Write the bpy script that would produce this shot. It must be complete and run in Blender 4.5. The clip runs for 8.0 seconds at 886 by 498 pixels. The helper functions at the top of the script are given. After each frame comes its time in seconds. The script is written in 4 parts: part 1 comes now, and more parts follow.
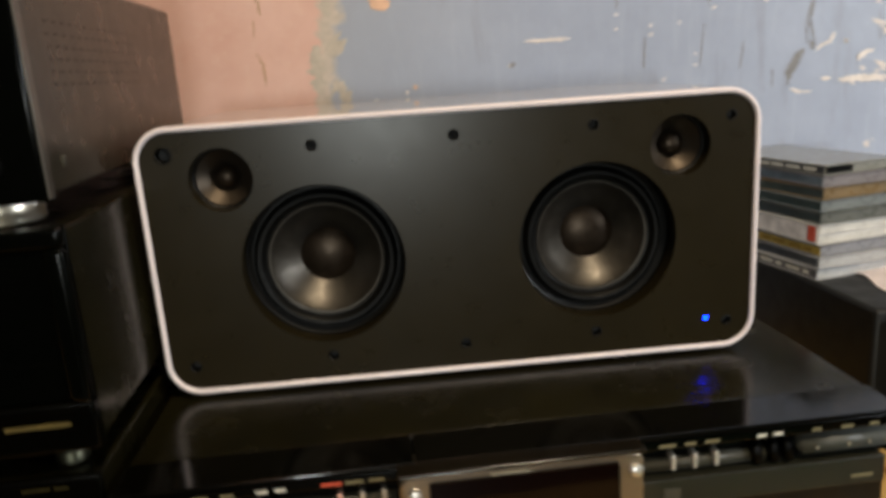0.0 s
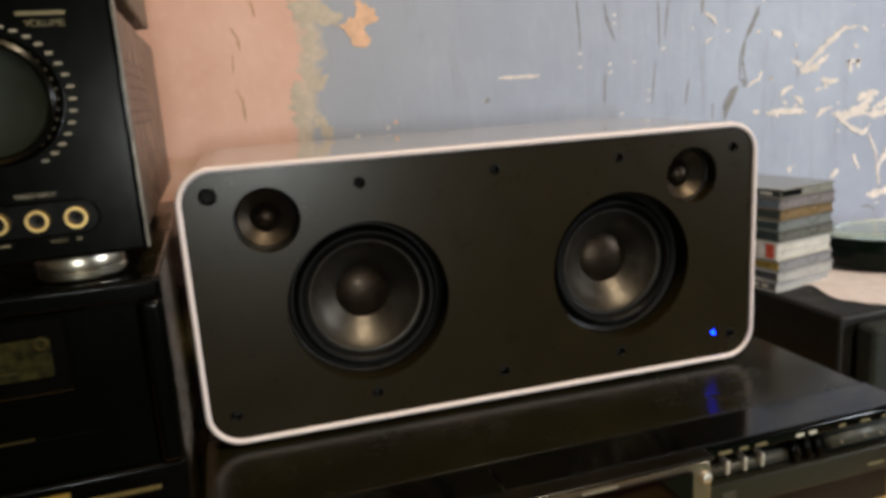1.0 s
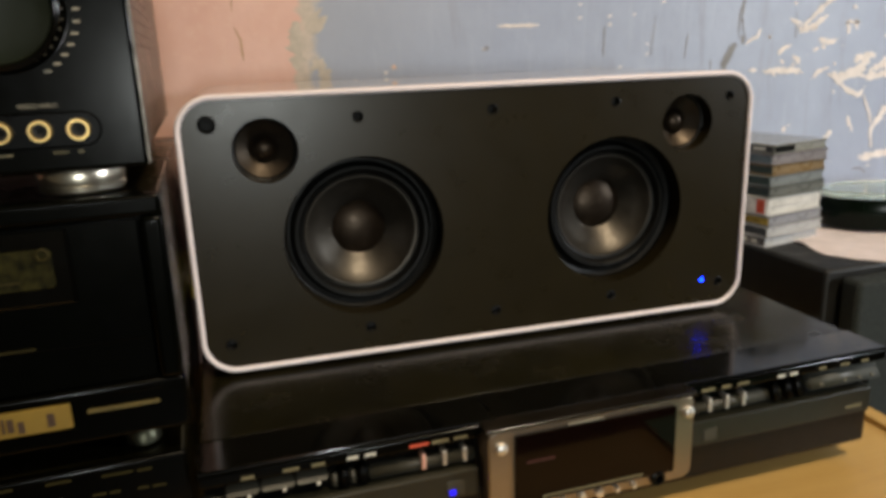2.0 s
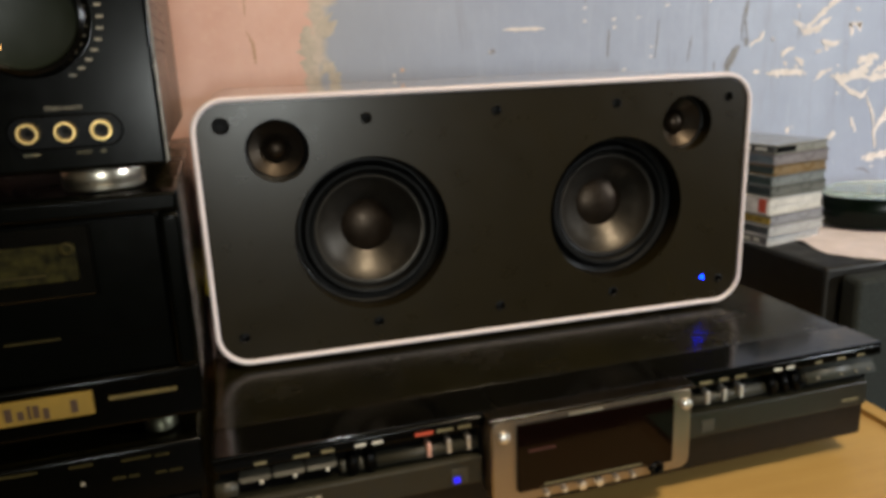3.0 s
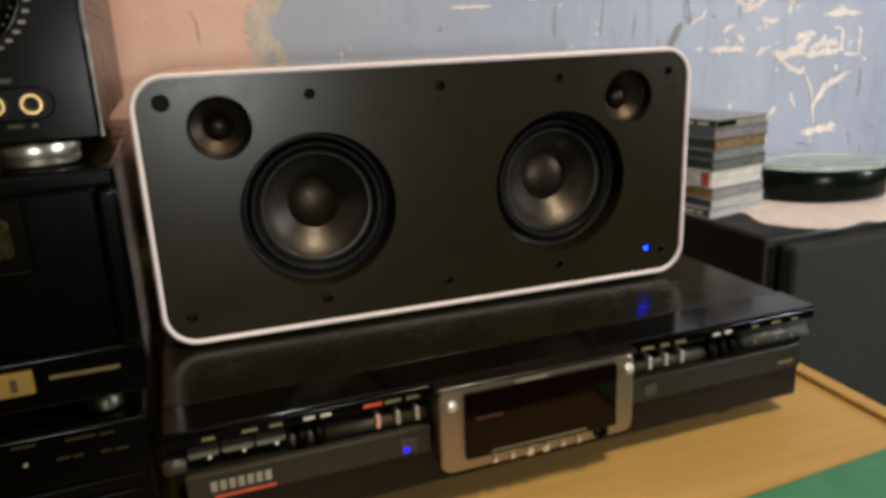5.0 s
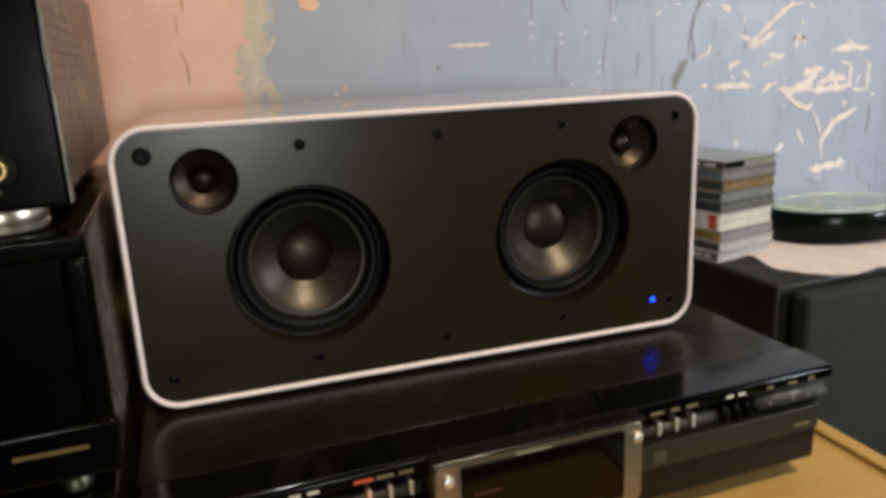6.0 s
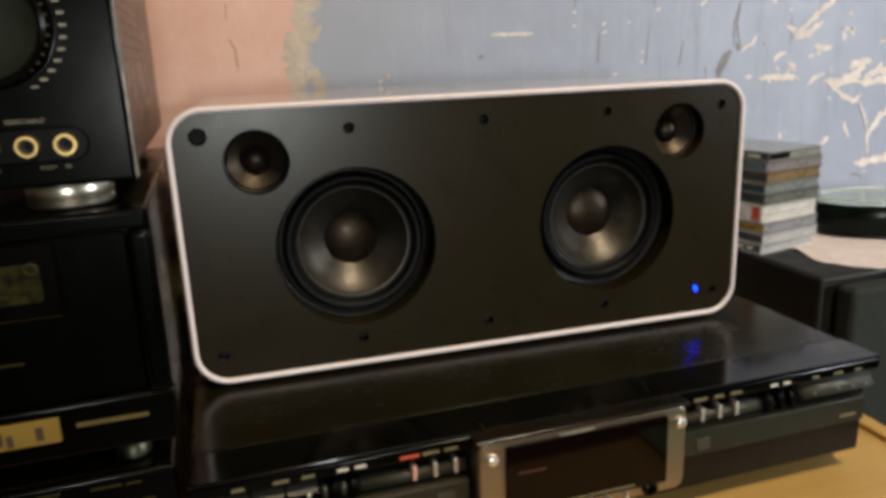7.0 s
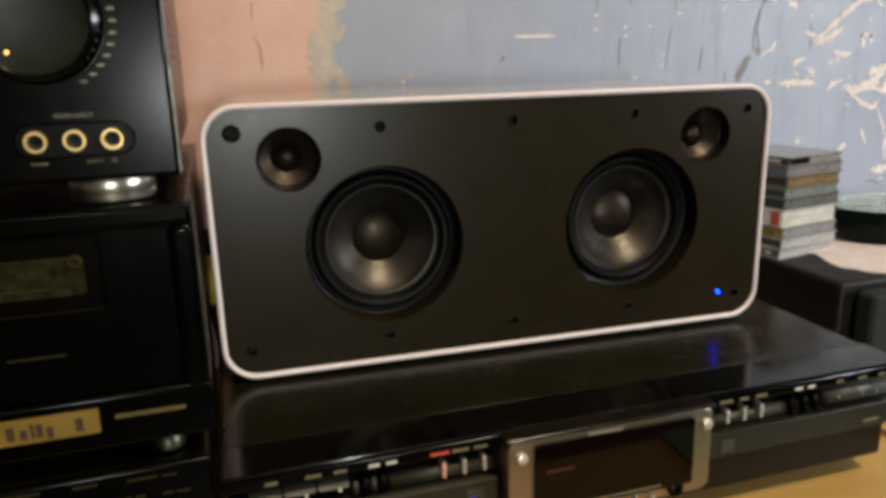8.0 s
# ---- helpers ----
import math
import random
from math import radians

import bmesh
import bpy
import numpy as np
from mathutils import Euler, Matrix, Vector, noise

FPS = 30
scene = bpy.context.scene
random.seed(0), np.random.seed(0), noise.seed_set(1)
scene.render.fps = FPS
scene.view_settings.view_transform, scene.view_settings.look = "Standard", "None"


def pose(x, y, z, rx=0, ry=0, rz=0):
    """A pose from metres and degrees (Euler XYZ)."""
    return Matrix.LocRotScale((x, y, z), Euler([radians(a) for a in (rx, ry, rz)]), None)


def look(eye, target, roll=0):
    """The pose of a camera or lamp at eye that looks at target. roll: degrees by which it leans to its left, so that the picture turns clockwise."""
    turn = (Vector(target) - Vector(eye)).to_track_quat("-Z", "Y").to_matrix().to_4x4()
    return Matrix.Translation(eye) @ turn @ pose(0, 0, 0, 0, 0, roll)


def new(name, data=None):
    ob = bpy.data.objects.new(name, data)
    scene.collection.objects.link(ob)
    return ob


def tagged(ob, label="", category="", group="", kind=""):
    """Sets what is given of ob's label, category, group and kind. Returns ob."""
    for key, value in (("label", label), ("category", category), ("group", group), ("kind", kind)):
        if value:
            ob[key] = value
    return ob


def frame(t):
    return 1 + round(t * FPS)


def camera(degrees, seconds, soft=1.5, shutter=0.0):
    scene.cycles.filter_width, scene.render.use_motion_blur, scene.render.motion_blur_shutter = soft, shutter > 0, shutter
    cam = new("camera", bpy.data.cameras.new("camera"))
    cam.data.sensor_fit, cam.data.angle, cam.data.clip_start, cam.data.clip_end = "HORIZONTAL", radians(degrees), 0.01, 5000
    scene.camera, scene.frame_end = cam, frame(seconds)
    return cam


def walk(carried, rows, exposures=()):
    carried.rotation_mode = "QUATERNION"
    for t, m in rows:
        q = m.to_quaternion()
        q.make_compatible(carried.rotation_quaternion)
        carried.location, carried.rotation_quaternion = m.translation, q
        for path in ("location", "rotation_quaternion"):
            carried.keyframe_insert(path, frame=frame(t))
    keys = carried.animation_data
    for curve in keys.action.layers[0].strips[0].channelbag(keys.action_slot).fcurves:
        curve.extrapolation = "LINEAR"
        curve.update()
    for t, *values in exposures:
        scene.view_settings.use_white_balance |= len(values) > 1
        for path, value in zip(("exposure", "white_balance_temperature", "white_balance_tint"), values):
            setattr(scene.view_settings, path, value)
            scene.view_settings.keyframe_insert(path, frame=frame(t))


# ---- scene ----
cam = camera(62.6, 8.0, 4.0, 0.5)
PATH = [
    (0, (0.16, -0.458, 1.06), (0.274, 1.48, 0.579), -3.9),
    (0.2, (0.115, -0.455, 1.055), (0.397, 1.475, 0.615), -5.7),
    (0.5, (0.064, -0.449, 1.068), (0.541, 1.44, 0.616), -4.2),
    (0.7, (0.05, -0.443, 1.071), (0.554, 1.442, 0.634), -3.4),
    (1, (0.043, -0.447, 1.072), (0.536, 1.443, 0.645), -3.8),
    (1.2, (0.036, -0.45, 1.067), (0.53, 1.437, 0.624), -3.1),
    (1.5, (0.041, -0.454, 1.059), (0.573, 1.416, 0.588), -3.8),
    (1.7, (0.04, -0.455, 1.056), (0.572, 1.403, 0.539), -2.7),
    (2.8, (0.031, -0.466, 1.054), (0.501, 1.409, 0.54), -2.0),
    (3, (0.036, -0.472, 1.055), (0.515, 1.402, 0.546), -2.3),
    (3.2, (0.037, -0.477, 1.058), (0.521, 1.395, 0.547), -1.6),
    (3.5, (0.032, -0.483, 1.058), (0.509, 1.395, 0.564), -1.6),
    (3.7, (0.037, -0.481, 1.063), (0.559, 1.383, 0.562), -1.1),
    (4, (0.042, -0.489, 1.062), (0.61, 1.361, 0.559), -1.3),
    (4.2, (0.047, -0.492, 1.06), (0.614, 1.359, 0.557), -2.4),
    (5.3, (0.042, -0.471, 1.047), (0.619, 1.36, 0.485), -2.6),
    (5.5, (0.047, -0.463, 1.051), (0.631, 1.367, 0.492), -2.3),
    (5.8, (0.054, -0.452, 1.06), (0.622, 1.386, 0.516), -3.6),
    (6, (0.056, -0.453, 1.064), (0.636, 1.396, 0.568), -2.7),
    (6.2, (0.047, -0.457, 1.053), (0.533, 1.416, 0.545), -4.3),
    (6.5, (0.043, -0.461, 1.052), (0.489, 1.419, 0.538), -3.8),
    (6.7, (0.046, -0.458, 1.055), (0.52, 1.416, 0.54), -3.3),
    (7, (0.044, -0.457, 1.058), (0.545, 1.413, 0.554), -2.4),
    (7.2, (0.04, -0.456, 1.058), (0.528, 1.418, 0.558), -2.1),
    (7.5, (0.035, -0.461, 1.06), (0.48, 1.429, 0.582), -3.3),
    (7.7, (0.031, -0.458, 1.062), (0.503, 1.425, 0.578), -2.4),
    (8, (0.027, -0.456, 1.058), (0.522, 1.416, 0.558), -1.6),
]
walk(cam, [(t, look(eye, target, roll)) for t, eye, target, roll in PATH])

# ---------------------------------------------------------------- world and lights
world = bpy.data.worlds.new("room_world")
scene.world = world
world.use_nodes = True
world.node_tree.nodes["Background"].inputs[0].default_value = (0.9, 0.95, 1.0, 1)
world.node_tree.nodes["Background"].inputs[1].default_value = 0.012


def bulb(x, y, z, watts, radius, colour):
    d = bpy.data.lights.new("ceiling_bulb", "POINT")
    d.energy, d.shadow_soft_size, d.color = watts, radius, colour
    ob = new("ceiling_bulb", d)
    ob.location = (x, y, z)
    return ob


# a warm ceiling bulb, a cooler lamp far behind the camera and one to the side
bulb(0.52, -0.95, 2.35, 90, 0.12, (1.0, 0.83, 0.60))
bulb(0.10, -2.70, 0.97, 54, 0.10, (0.95, 1.0, 0.97)).name = "far_lamp"
bulb(1.36, -0.72, 1.15, 32, 0.06, (0.90, 0.955, 1.0)).name = "side_lamp"

# ---------------------------------------------------------------- helpers


def thing(name, label, category, at=(0, 0, 0), turn=0.0, group="", kind=""):
    e = new(name)
    e.empty_display_size = 0.02
    e.matrix_world = pose(*at, 0, 0, turn)
    return tagged(e, label, category, group, kind)


def mesh_of(name, bm, material, smooth=True):
    me = bpy.data.meshes.new(name)
    bmesh.ops.recalc_face_normals(bm, faces=bm.faces)
    bm.to_mesh(me)
    bm.free()
    me.materials.append(material)
    if smooth:
        me.shade_smooth()
        me.set_sharp_from_angle(angle=radians(35))
        for f in me.polygons:
            f.use_smooth = max(abs(f.normal.x), abs(f.normal.y), abs(f.normal.z)) < 0.99995
    return me


def part(name, bm, material, parent, label="", smooth=True):
    ob = new(name, mesh_of(name, bm, material, smooth))
    if parent is not None:
        ob.parent = parent
    if label:
        ob["label"] = label
    return ob


def box(x0, x1, y0, y1, z0, z1, bevel=0.0, seg=2, bm=None):
    own = bm is None
    b = bmesh.new()
    vs = [b.verts.new((x, y, z)) for x in (x0, x1) for y in (y0, y1) for z in (z0, z1)]
    for f in ((0, 1, 3, 2), (4, 6, 7, 5), (0, 4, 5, 1), (2, 3, 7, 6), (0, 2, 6, 4), (1, 5, 7, 3)):
        b.faces.new([vs[i] for i in f])
    bmesh.ops.recalc_face_normals(b, faces=b.faces)
    if bevel:
        bmesh.ops.bevel(b, geom=list(b.edges), offset=bevel, segments=seg, affect="EDGES", profile=0.5)
    if own:
        return b
    tmp = bpy.data.meshes.new("tmp")
    b.to_mesh(tmp)
    b.free()
    bm.from_mesh(tmp)
    bpy.data.meshes.remove(tmp)
    return bm


def lathe(profile, cx, cz, segs=64, y0=0.0, bm=None):
    """Rings of (radius, y) about the axis along y through (cx, cz)."""
    bm = bm or bmesh.new()
    rings = []
    for r, y in profile:
        if r < 1e-6:
            rings.append([bm.verts.new((cx, y0 + y, cz))])
        else:
            rings.append([bm.verts.new((cx + r * math.cos(2 * math.pi * i / segs), y0 + y, cz + r * math.sin(2 * math.pi * i / segs))) for i in range(segs)])
    for a, b in zip(rings, rings[1:]):
        for i in range(segs):
            j = (i + 1) % segs
            if len(a) == 1 and len(b) == 1:
                continue
            if len(b) == 1:
                bm.faces.new((a[i], a[j], b[0]))
            elif len(a) == 1:
                bm.faces.new((a[0], b[j], b[i]))
            else:
                bm.faces.new((a[i], a[j], b[j], b[i]))
    return bm


def spin_z(profile, cx, cy, segs=64, bm=None, wobble=0.0):
    """Rings of (radius, z) about the upright axis through (cx, cy)."""
    bm = bm or bmesh.new()
    rings = []
    for r, z in profile:
        if r < 1e-6:
            rings.append([bm.verts.new((cx, cy, z))])
        else:
            rings.append([bm.verts.new((cx + r * math.cos(2 * math.pi * i / segs), cy + r * math.sin(2 * math.pi * i / segs), z)) for i in range(segs)])
    for a, b in zip(rings, rings[1:]):
        for i in range(segs):
            j = (i + 1) % segs
            if len(b) == 1:
                bm.faces.new((a[i], a[j], b[0]))
            elif len(a) == 1:
                bm.faces.new((a[0], b[j], b[i]))
            else:
                bm.faces.new((a[i], a[j], b[j], b[i]))
    return bm


def round_rect(w, h, r, inset=0.0, n=10, x0=0.0, z0=0.0):
    """Points of a rounded rectangle in x and z, counter-clockwise."""
    r = max(r - inset, 0.0005)
    pts = []
    for cx, cz, a0 in ((w - inset - r, inset + r, -90), (w - inset - r, h - inset - r, 0), (inset + r, h - inset - r, 90), (inset + r, inset + r, 180)):
        for i in range(n + 1):
            a = radians(a0 + 90 * i / n)
            pts.append((x0 + cx + r * math.cos(a), z0 + cz + r * math.sin(a)))
    return pts


def loft(loops, bm=None, cap_first=False, cap_last=False):
    bm = bm or bmesh.new()
    rows = [[bm.verts.new(p) for p in loop] for loop in loops]
    n = len(rows[0])
    for a, b in zip(rows, rows[1:]):
        for i in range(n):
            bm.faces.new((a[i], a[(i + 1) % n], b[(i + 1) % n], b[i]))
    if cap_first:
        bm.faces.new(rows[0])
    if cap_last:
        bm.faces.new(rows[-1])
    return bm


def slab(w, h, r, y0, y1, x0=0.0, z0=0.0, edge=0.0008, n=6):
    """A rounded plate in the x-z plane from y0 (front, softened edge) to y1."""
    def ring(y, inset):
        return [(x, y, z) for x, z in round_rect(w, h, r, inset, n, x0, z0)]
    return loft([ring(y1, 0), ring(y0 + edge, 0), ring(y0 + edge * 0.3, edge * 0.3), ring(y0, edge)], cap_first=True, cap_last=True)


def plate_with_holes(outer, holes, y, depth):
    """A flat plate in x-z at y with round holes (cx, cz, r), each with a wall of that depth."""
    bm = bmesh.new()
    edges = []
    loops = [outer] + [[(cx + r * math.cos(2 * math.pi * i / s), cz + r * math.sin(2 * math.pi * i / s)) for i in range(s)] for cx, cz, r, s in holes]
    rings = []
    for pts in loops:
        vs = [bm.verts.new((x, y, z)) for x, z in pts]
        rings.append(vs)
        edges += [bm.edges.new((vs[i], vs[(i + 1) % len(vs)])) for i in range(len(vs))]
    bmesh.ops.triangle_fill(bm, use_beauty=True, use_dissolve=False, edges=edges, normal=(0, -1, 0))
    for vs in rings[1:]:
        low = [bm.verts.new((v.co.x, y + depth, v.co.z)) for v in vs]
        for i in range(len(vs)):
            j = (i + 1) % len(vs)
            bm.faces.new((vs[i], vs[j], low[j], low[i]))
    return bm


def writing(text, size, material, parent, at, name="lettering"):
    c = bpy.data.curves.new("tmp_text", "FONT")
    c.body, c.size, c.align_x, c.align_y, c.extrude = text, size, "CENTER", "CENTER", 0.0001
    ob = new("tmp_text", c)
    bpy.context.view_layer.update()
    me = bpy.data.meshes.new_from_object(ob.evaluated_get(bpy.context.evaluated_depsgraph_get()))
    bpy.data.objects.remove(ob)
    me.materials.clear()
    me.materials.append(material)
    o = new(name, me)
    o.parent = parent
    o.matrix_basis = pose(*at, 90, 0, 0)
    return o


def tube(points, radius, segs=8):
    bm = bmesh.new()
    rows = []
    pts = [Vector(p) for p in points]
    for i, p in enumerate(pts):
        d = (pts[min(i + 1, len(pts) - 1)] - pts[max(i - 1, 0)]).normalized()
        u = d.orthogonal().normalized()
        v = d.cross(u)
        rows.append([p + radius * (math.cos(2 * math.pi * k / segs) * u + math.sin(2 * math.pi * k / segs) * v) for k in range(segs)])
    return loft(rows, bm, True, True)


# ---------------------------------------------------------------- materials


def nodes_of(name):
    m = bpy.data.materials.new(name)
    m.use_nodes = True
    nt = m.node_tree
    return m, nt, nt.nodes["Principled BSDF"]


def noise_node(nt, vec, scale, detail=4.0, rough=0.55):
    n = nt.nodes.new("ShaderNodeTexNoise")
    n.inputs["Scale"].default_value, n.inputs["Detail"].default_value, n.inputs["Roughness"].default_value = scale, detail, rough
    nt.links.new(vec, n.inputs["Vector"])
    return n.outputs["Fac"]


def math_node(nt, op, a, b):
    n = nt.nodes.new("ShaderNodeMath")
    n.operation = op
    for i, v in enumerate((a, b)):
        if isinstance(v, (int, float)):
            n.inputs[i].default_value = v
        else:
            nt.links.new(v, n.inputs[i])
    return n.outputs[0]


def step(nt, value, lo, hi, a=0.0, b=1.0):
    n = nt.nodes.new("ShaderNodeMapRange")
    for i, v in enumerate((lo, hi, a, b)):
        n.inputs[i + 1].default_value = v
    nt.links.new(value, n.inputs[0])
    return n.outputs[0]


def mix(nt, fac, a, b):
    n = nt.nodes.new("ShaderNodeMix")
    n.data_type = "RGBA"
    for i, v in ((0, fac), (6, a), (7, b)):
        if isinstance(v, (int, float)):
            n.inputs[i].default_value = v
        elif isinstance(v, tuple):
            n.inputs[i].default_value = (*v, 1)
        else:
            nt.links.new(v, n.inputs[i])
    return n.outputs[2]


def bump(nt, bsdf, height, strength, distance):
    n = nt.nodes.new("ShaderNodeBump")
    n.inputs["Strength"].default_value, n.inputs["Distance"].default_value = strength, distance
    nt.links.new(height, n.inputs["Height"])
    nt.links.new(n.outputs[0], bsdf.inputs["Normal"])


def surface(name, base, rough, metal=0.0, vary=0.25, scale=30, rvary=0.08, relief=0.05, grain=900, dust=0.0, coat=0.0, ior=1.5, spec=0.5):
    m, nt, b = nodes_of(name)
    pos = nt.nodes.new("ShaderNodeTexCoord").outputs["Object"]
    big, fine = noise_node(nt, pos, scale), noise_node(nt, pos, grain, 3)
    lo, hi = tuple(c * (1 - vary) for c in base), tuple(min(1, c * (1 + vary)) for c in base)
    col = mix(nt, step(nt, big, 0.3, 0.7), lo, hi)
    if dust:
        specks = math_node(nt, "MULTIPLY", step(nt, noise_node(nt, pos, 2200, 2), 0.6, 0.75), step(nt, big, 0.35, 0.75))
        col = mix(nt, math_node(nt, "MULTIPLY", specks, dust), col, (0.35, 0.31, 0.25))
    nt.links.new(col, b.inputs["Base Color"])
    nt.links.new(step(nt, noise_node(nt, pos, scale * 2.3), 0.3, 0.7, max(0.02, rough - rvary), rough + rvary), b.inputs["Roughness"])
    b.inputs["Metallic"].default_value, b.inputs["IOR"].default_value = metal, ior
    b.inputs["Coat Weight"].default_value = coat
    b.inputs["Specular IOR Level"].default_value = spec
    b.inputs["Coat Roughness"].default_value = 0.06
    if relief:
        bump(nt, b, fine, relief, 0.0004)
    return m


def glowing(name, colour, strength):
    m, nt, b = nodes_of(name)
    b.inputs["Base Color"].default_value = (*colour, 1)
    b.inputs["Emission Color"].default_value = (*colour, 1)
    b.inputs["Emission Strength"].default_value = strength
    return m


def glass(name, colour, rough=0.02):
    m, nt, b = nodes_of(name)
    b.inputs["Base Color"].default_value = (*colour, 1)
    b.inputs["Transmission Weight"].default_value = 0.84
    b.inputs["Roughness"].default_value = rough
    b.inputs["IOR"].default_value = 1.5
    return m


def wall_paint():
    """Old oil paint: salmon on one side, grey-blue on the other, a worn ochre seam between."""
    m, nt, b = nodes_of("wall_paint")
    pos = nt.nodes.new("ShaderNodeTexCoord").outputs["Object"]
    sep = nt.nodes.new("ShaderNodeSeparateXYZ")
    nt.links.new(pos, sep.inputs[0])
    stretch = nt.nodes.new("ShaderNodeMapping")
    stretch.inputs["Scale"].default_value = (1, 1, 0.12)
    nt.links.new(pos, stretch.inputs[0])
    wob = math_node(nt, "MULTIPLY", math_node(nt, "SUBTRACT", noise_node(nt, pos, 26, 5), 0.5), 0.035)
    wob2 = math_node(nt, "MULTIPLY", math_node(nt, "SUBTRACT", noise_node(nt, pos, 90, 4), 0.5), 0.02)
    lean = math_node(nt, "MULTIPLY", math_node(nt, "SUBTRACT", sep.outputs[2], 1.04), 0.16)
    d = math_node(nt, "SUBTRACT", math_node(nt, "ADD", math_node(nt, "ADD", sep.outputs[0], wob), wob2), lean)
    cloud, spot = noise_node(nt, pos, 14, 6, 0.6), noise_node(nt, pos, 110, 4)
    pink = mix(nt, step(nt, cloud, 0.3, 0.72), (0.585, 0.345, 0.28), (0.67, 0.435, 0.37))
    pink = mix(nt, step(nt, spot, 0.52, 0.78, 0, 0.35), pink, (0.68, 0.50, 0.42))
    ochre = mix(nt, step(nt, spot, 0.35, 0.65), (0.43, 0.372, 0.315), (0.53, 0.45, 0.385))
    blue = mix(nt, step(nt, cloud, 0.3, 0.72), (0.278, 0.316, 0.418), (0.336, 0.378, 0.49))
    streak = noise_node(nt, stretch.outputs[0], 75, 4, 0.65)
    blue = mix(nt, step(nt, streak, 0.56, 0.78, 0, 0.55), blue, (0.2, 0.205, 0.24))
    blue = mix(nt, step(nt, streak, 0.42, 0.24, 0, 0.4), blue, (0.42, 0.46, 0.56))
    grey_near_seam = mix(nt, step(nt, d, 0.12, 0.30), (0.31, 0.33, 0.385), blue)
    blue = mix(nt, 0.65, blue, grey_near_seam)
    col = mix(nt, step(nt, d, 0.088, 0.094), pink, ochre)
    col = mix(nt, step(nt, d, 0.104, 0.112), col, blue)
    nt.links.new(col, b.inputs["Base Color"])
    nt.links.new(step(nt, spot, 0.3, 0.7, 0.42, 0.58), b.inputs["Roughness"])
    h = math_node(nt, "ADD", math_node(nt, "MULTIPLY", cloud, 2.0), math_node(nt, "ADD", math_node(nt, "MULTIPLY", streak, 0.35), math_node(nt, "MULTIPLY", spot, 0.5)))
    bump(nt, b, h, 0.16, 0.003)
    return m


def wood():
    m, nt, b = nodes_of("table_wood")
    pos = nt.nodes.new("ShaderNodeTexCoord").outputs["Object"]
    mp = nt.nodes.new("ShaderNodeMapping")
    mp.inputs["Scale"].default_value = (1.0, 9.0, 9.0)
    nt.links.new(pos, mp.inputs[0])
    grain, fine, cloud = noise_node(nt, mp.outputs[0], 9, 6), noise_node(nt, mp.outputs[0], 60, 4), noise_node(nt, pos, 12, 3)
    col = mix(nt, step(nt, grain, 0.3, 0.7), (0.435, 0.265, 0.078), (0.49, 0.310, 0.098))
    col = mix(nt, step(nt, fine, 0.55, 0.8, 0, 0.35), col, (0.33, 0.185, 0.06))
    col = mix(nt, step(nt, cloud, 0.55, 0.75, 0, 0.35), col, (0.53, 0.35, 0.125))
    knots = nt.nodes.new("ShaderNodeTexVoronoi")
    knots.inputs["Scale"].default_value = 9
    nt.links.new(pos, knots.inputs["Vector"])
    col = mix(nt, step(nt, knots.outputs["Distance"], 0.075, 0.03), col, (0.22, 0.11, 0.04))
    nt.links.new(col, b.inputs["Base Color"])
    b.inputs["Roughness"].default_value = 0.48
    bump(nt, b, fine, 0.15, 0.0005)
    return m


def brushed(name, base, rough):
    m, nt, b = nodes_of(name)
    pos = nt.nodes.new("ShaderNodeTexCoord").outputs["Object"]
    mp = nt.nodes.new("ShaderNodeMapping")
    mp.inputs["Scale"].default_value = (1.0, 1.0, 40.0)
    nt.links.new(pos, mp.inputs[0])
    n = noise_node(nt, mp.outputs[0], 60, 3)
    nt.links.new(mix(nt, n, tuple(c * 0.85 for c in base), base), b.inputs["Base Color"])
    b.inputs["Metallic"].default_value, b.inputs["Roughness"].default_value = 1.0, rough
    bump(nt, b, n, 0.06, 0.0003)
    return m


WALL = wall_paint()
PLASTER = surface("chipped_plaster", (0.70, 0.64, 0.61), 0.85, vary=0.14, scale=90, relief=0)
PEACH = surface("peach_undercoat", (0.66, 0.42, 0.29), 0.7, vary=0.15, scale=120, relief=0)
TAN = surface("ochre_undercoat", (0.45, 0.395, 0.335), 0.7, vary=0.14, scale=120, relief=0)
CRACK = surface("wall_crack_grime", (0.225, 0.225, 0.235), 0.8, vary=0.25, scale=150, relief=0.3, grain=500)
RUST = surface("ochre_crack", (0.42, 0.27, 0.17), 0.8, vary=0.2, scale=150, relief=0.3, grain=500)
ROOM = surface("room_plaster", (0.045, 0.036, 0.022), 0.8, vary=0.1, scale=3, relief=0.1, grain=200)
CEIL = surface("ceiling_paint", (0.11, 0.095, 0.066), 0.85, vary=0.06, scale=3, relief=0.1, grain=200)
FLOOR = surface("floor_boards", (0.024, 0.016, 0.009), 0.5, vary=0.3, scale=6, relief=0.1, grain=200)
WOOD = wood()
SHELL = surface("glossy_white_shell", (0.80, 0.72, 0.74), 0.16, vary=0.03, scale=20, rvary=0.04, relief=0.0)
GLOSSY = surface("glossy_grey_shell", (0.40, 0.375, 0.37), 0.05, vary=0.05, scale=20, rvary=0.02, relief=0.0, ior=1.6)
PANEL = surface("satin_black_panel", (0.0132, 0.0098, 0.0036), 0.285, vary=0.10, scale=25, rvary=0.015, relief=0.05, grain=1500, dust=0.010, spec=0.33)
RUBBER = surface("black_rubber", (0.0014, 0.0014, 0.0011), 0.45, vary=0.2, scale=60, relief=0.05, spec=0.22)
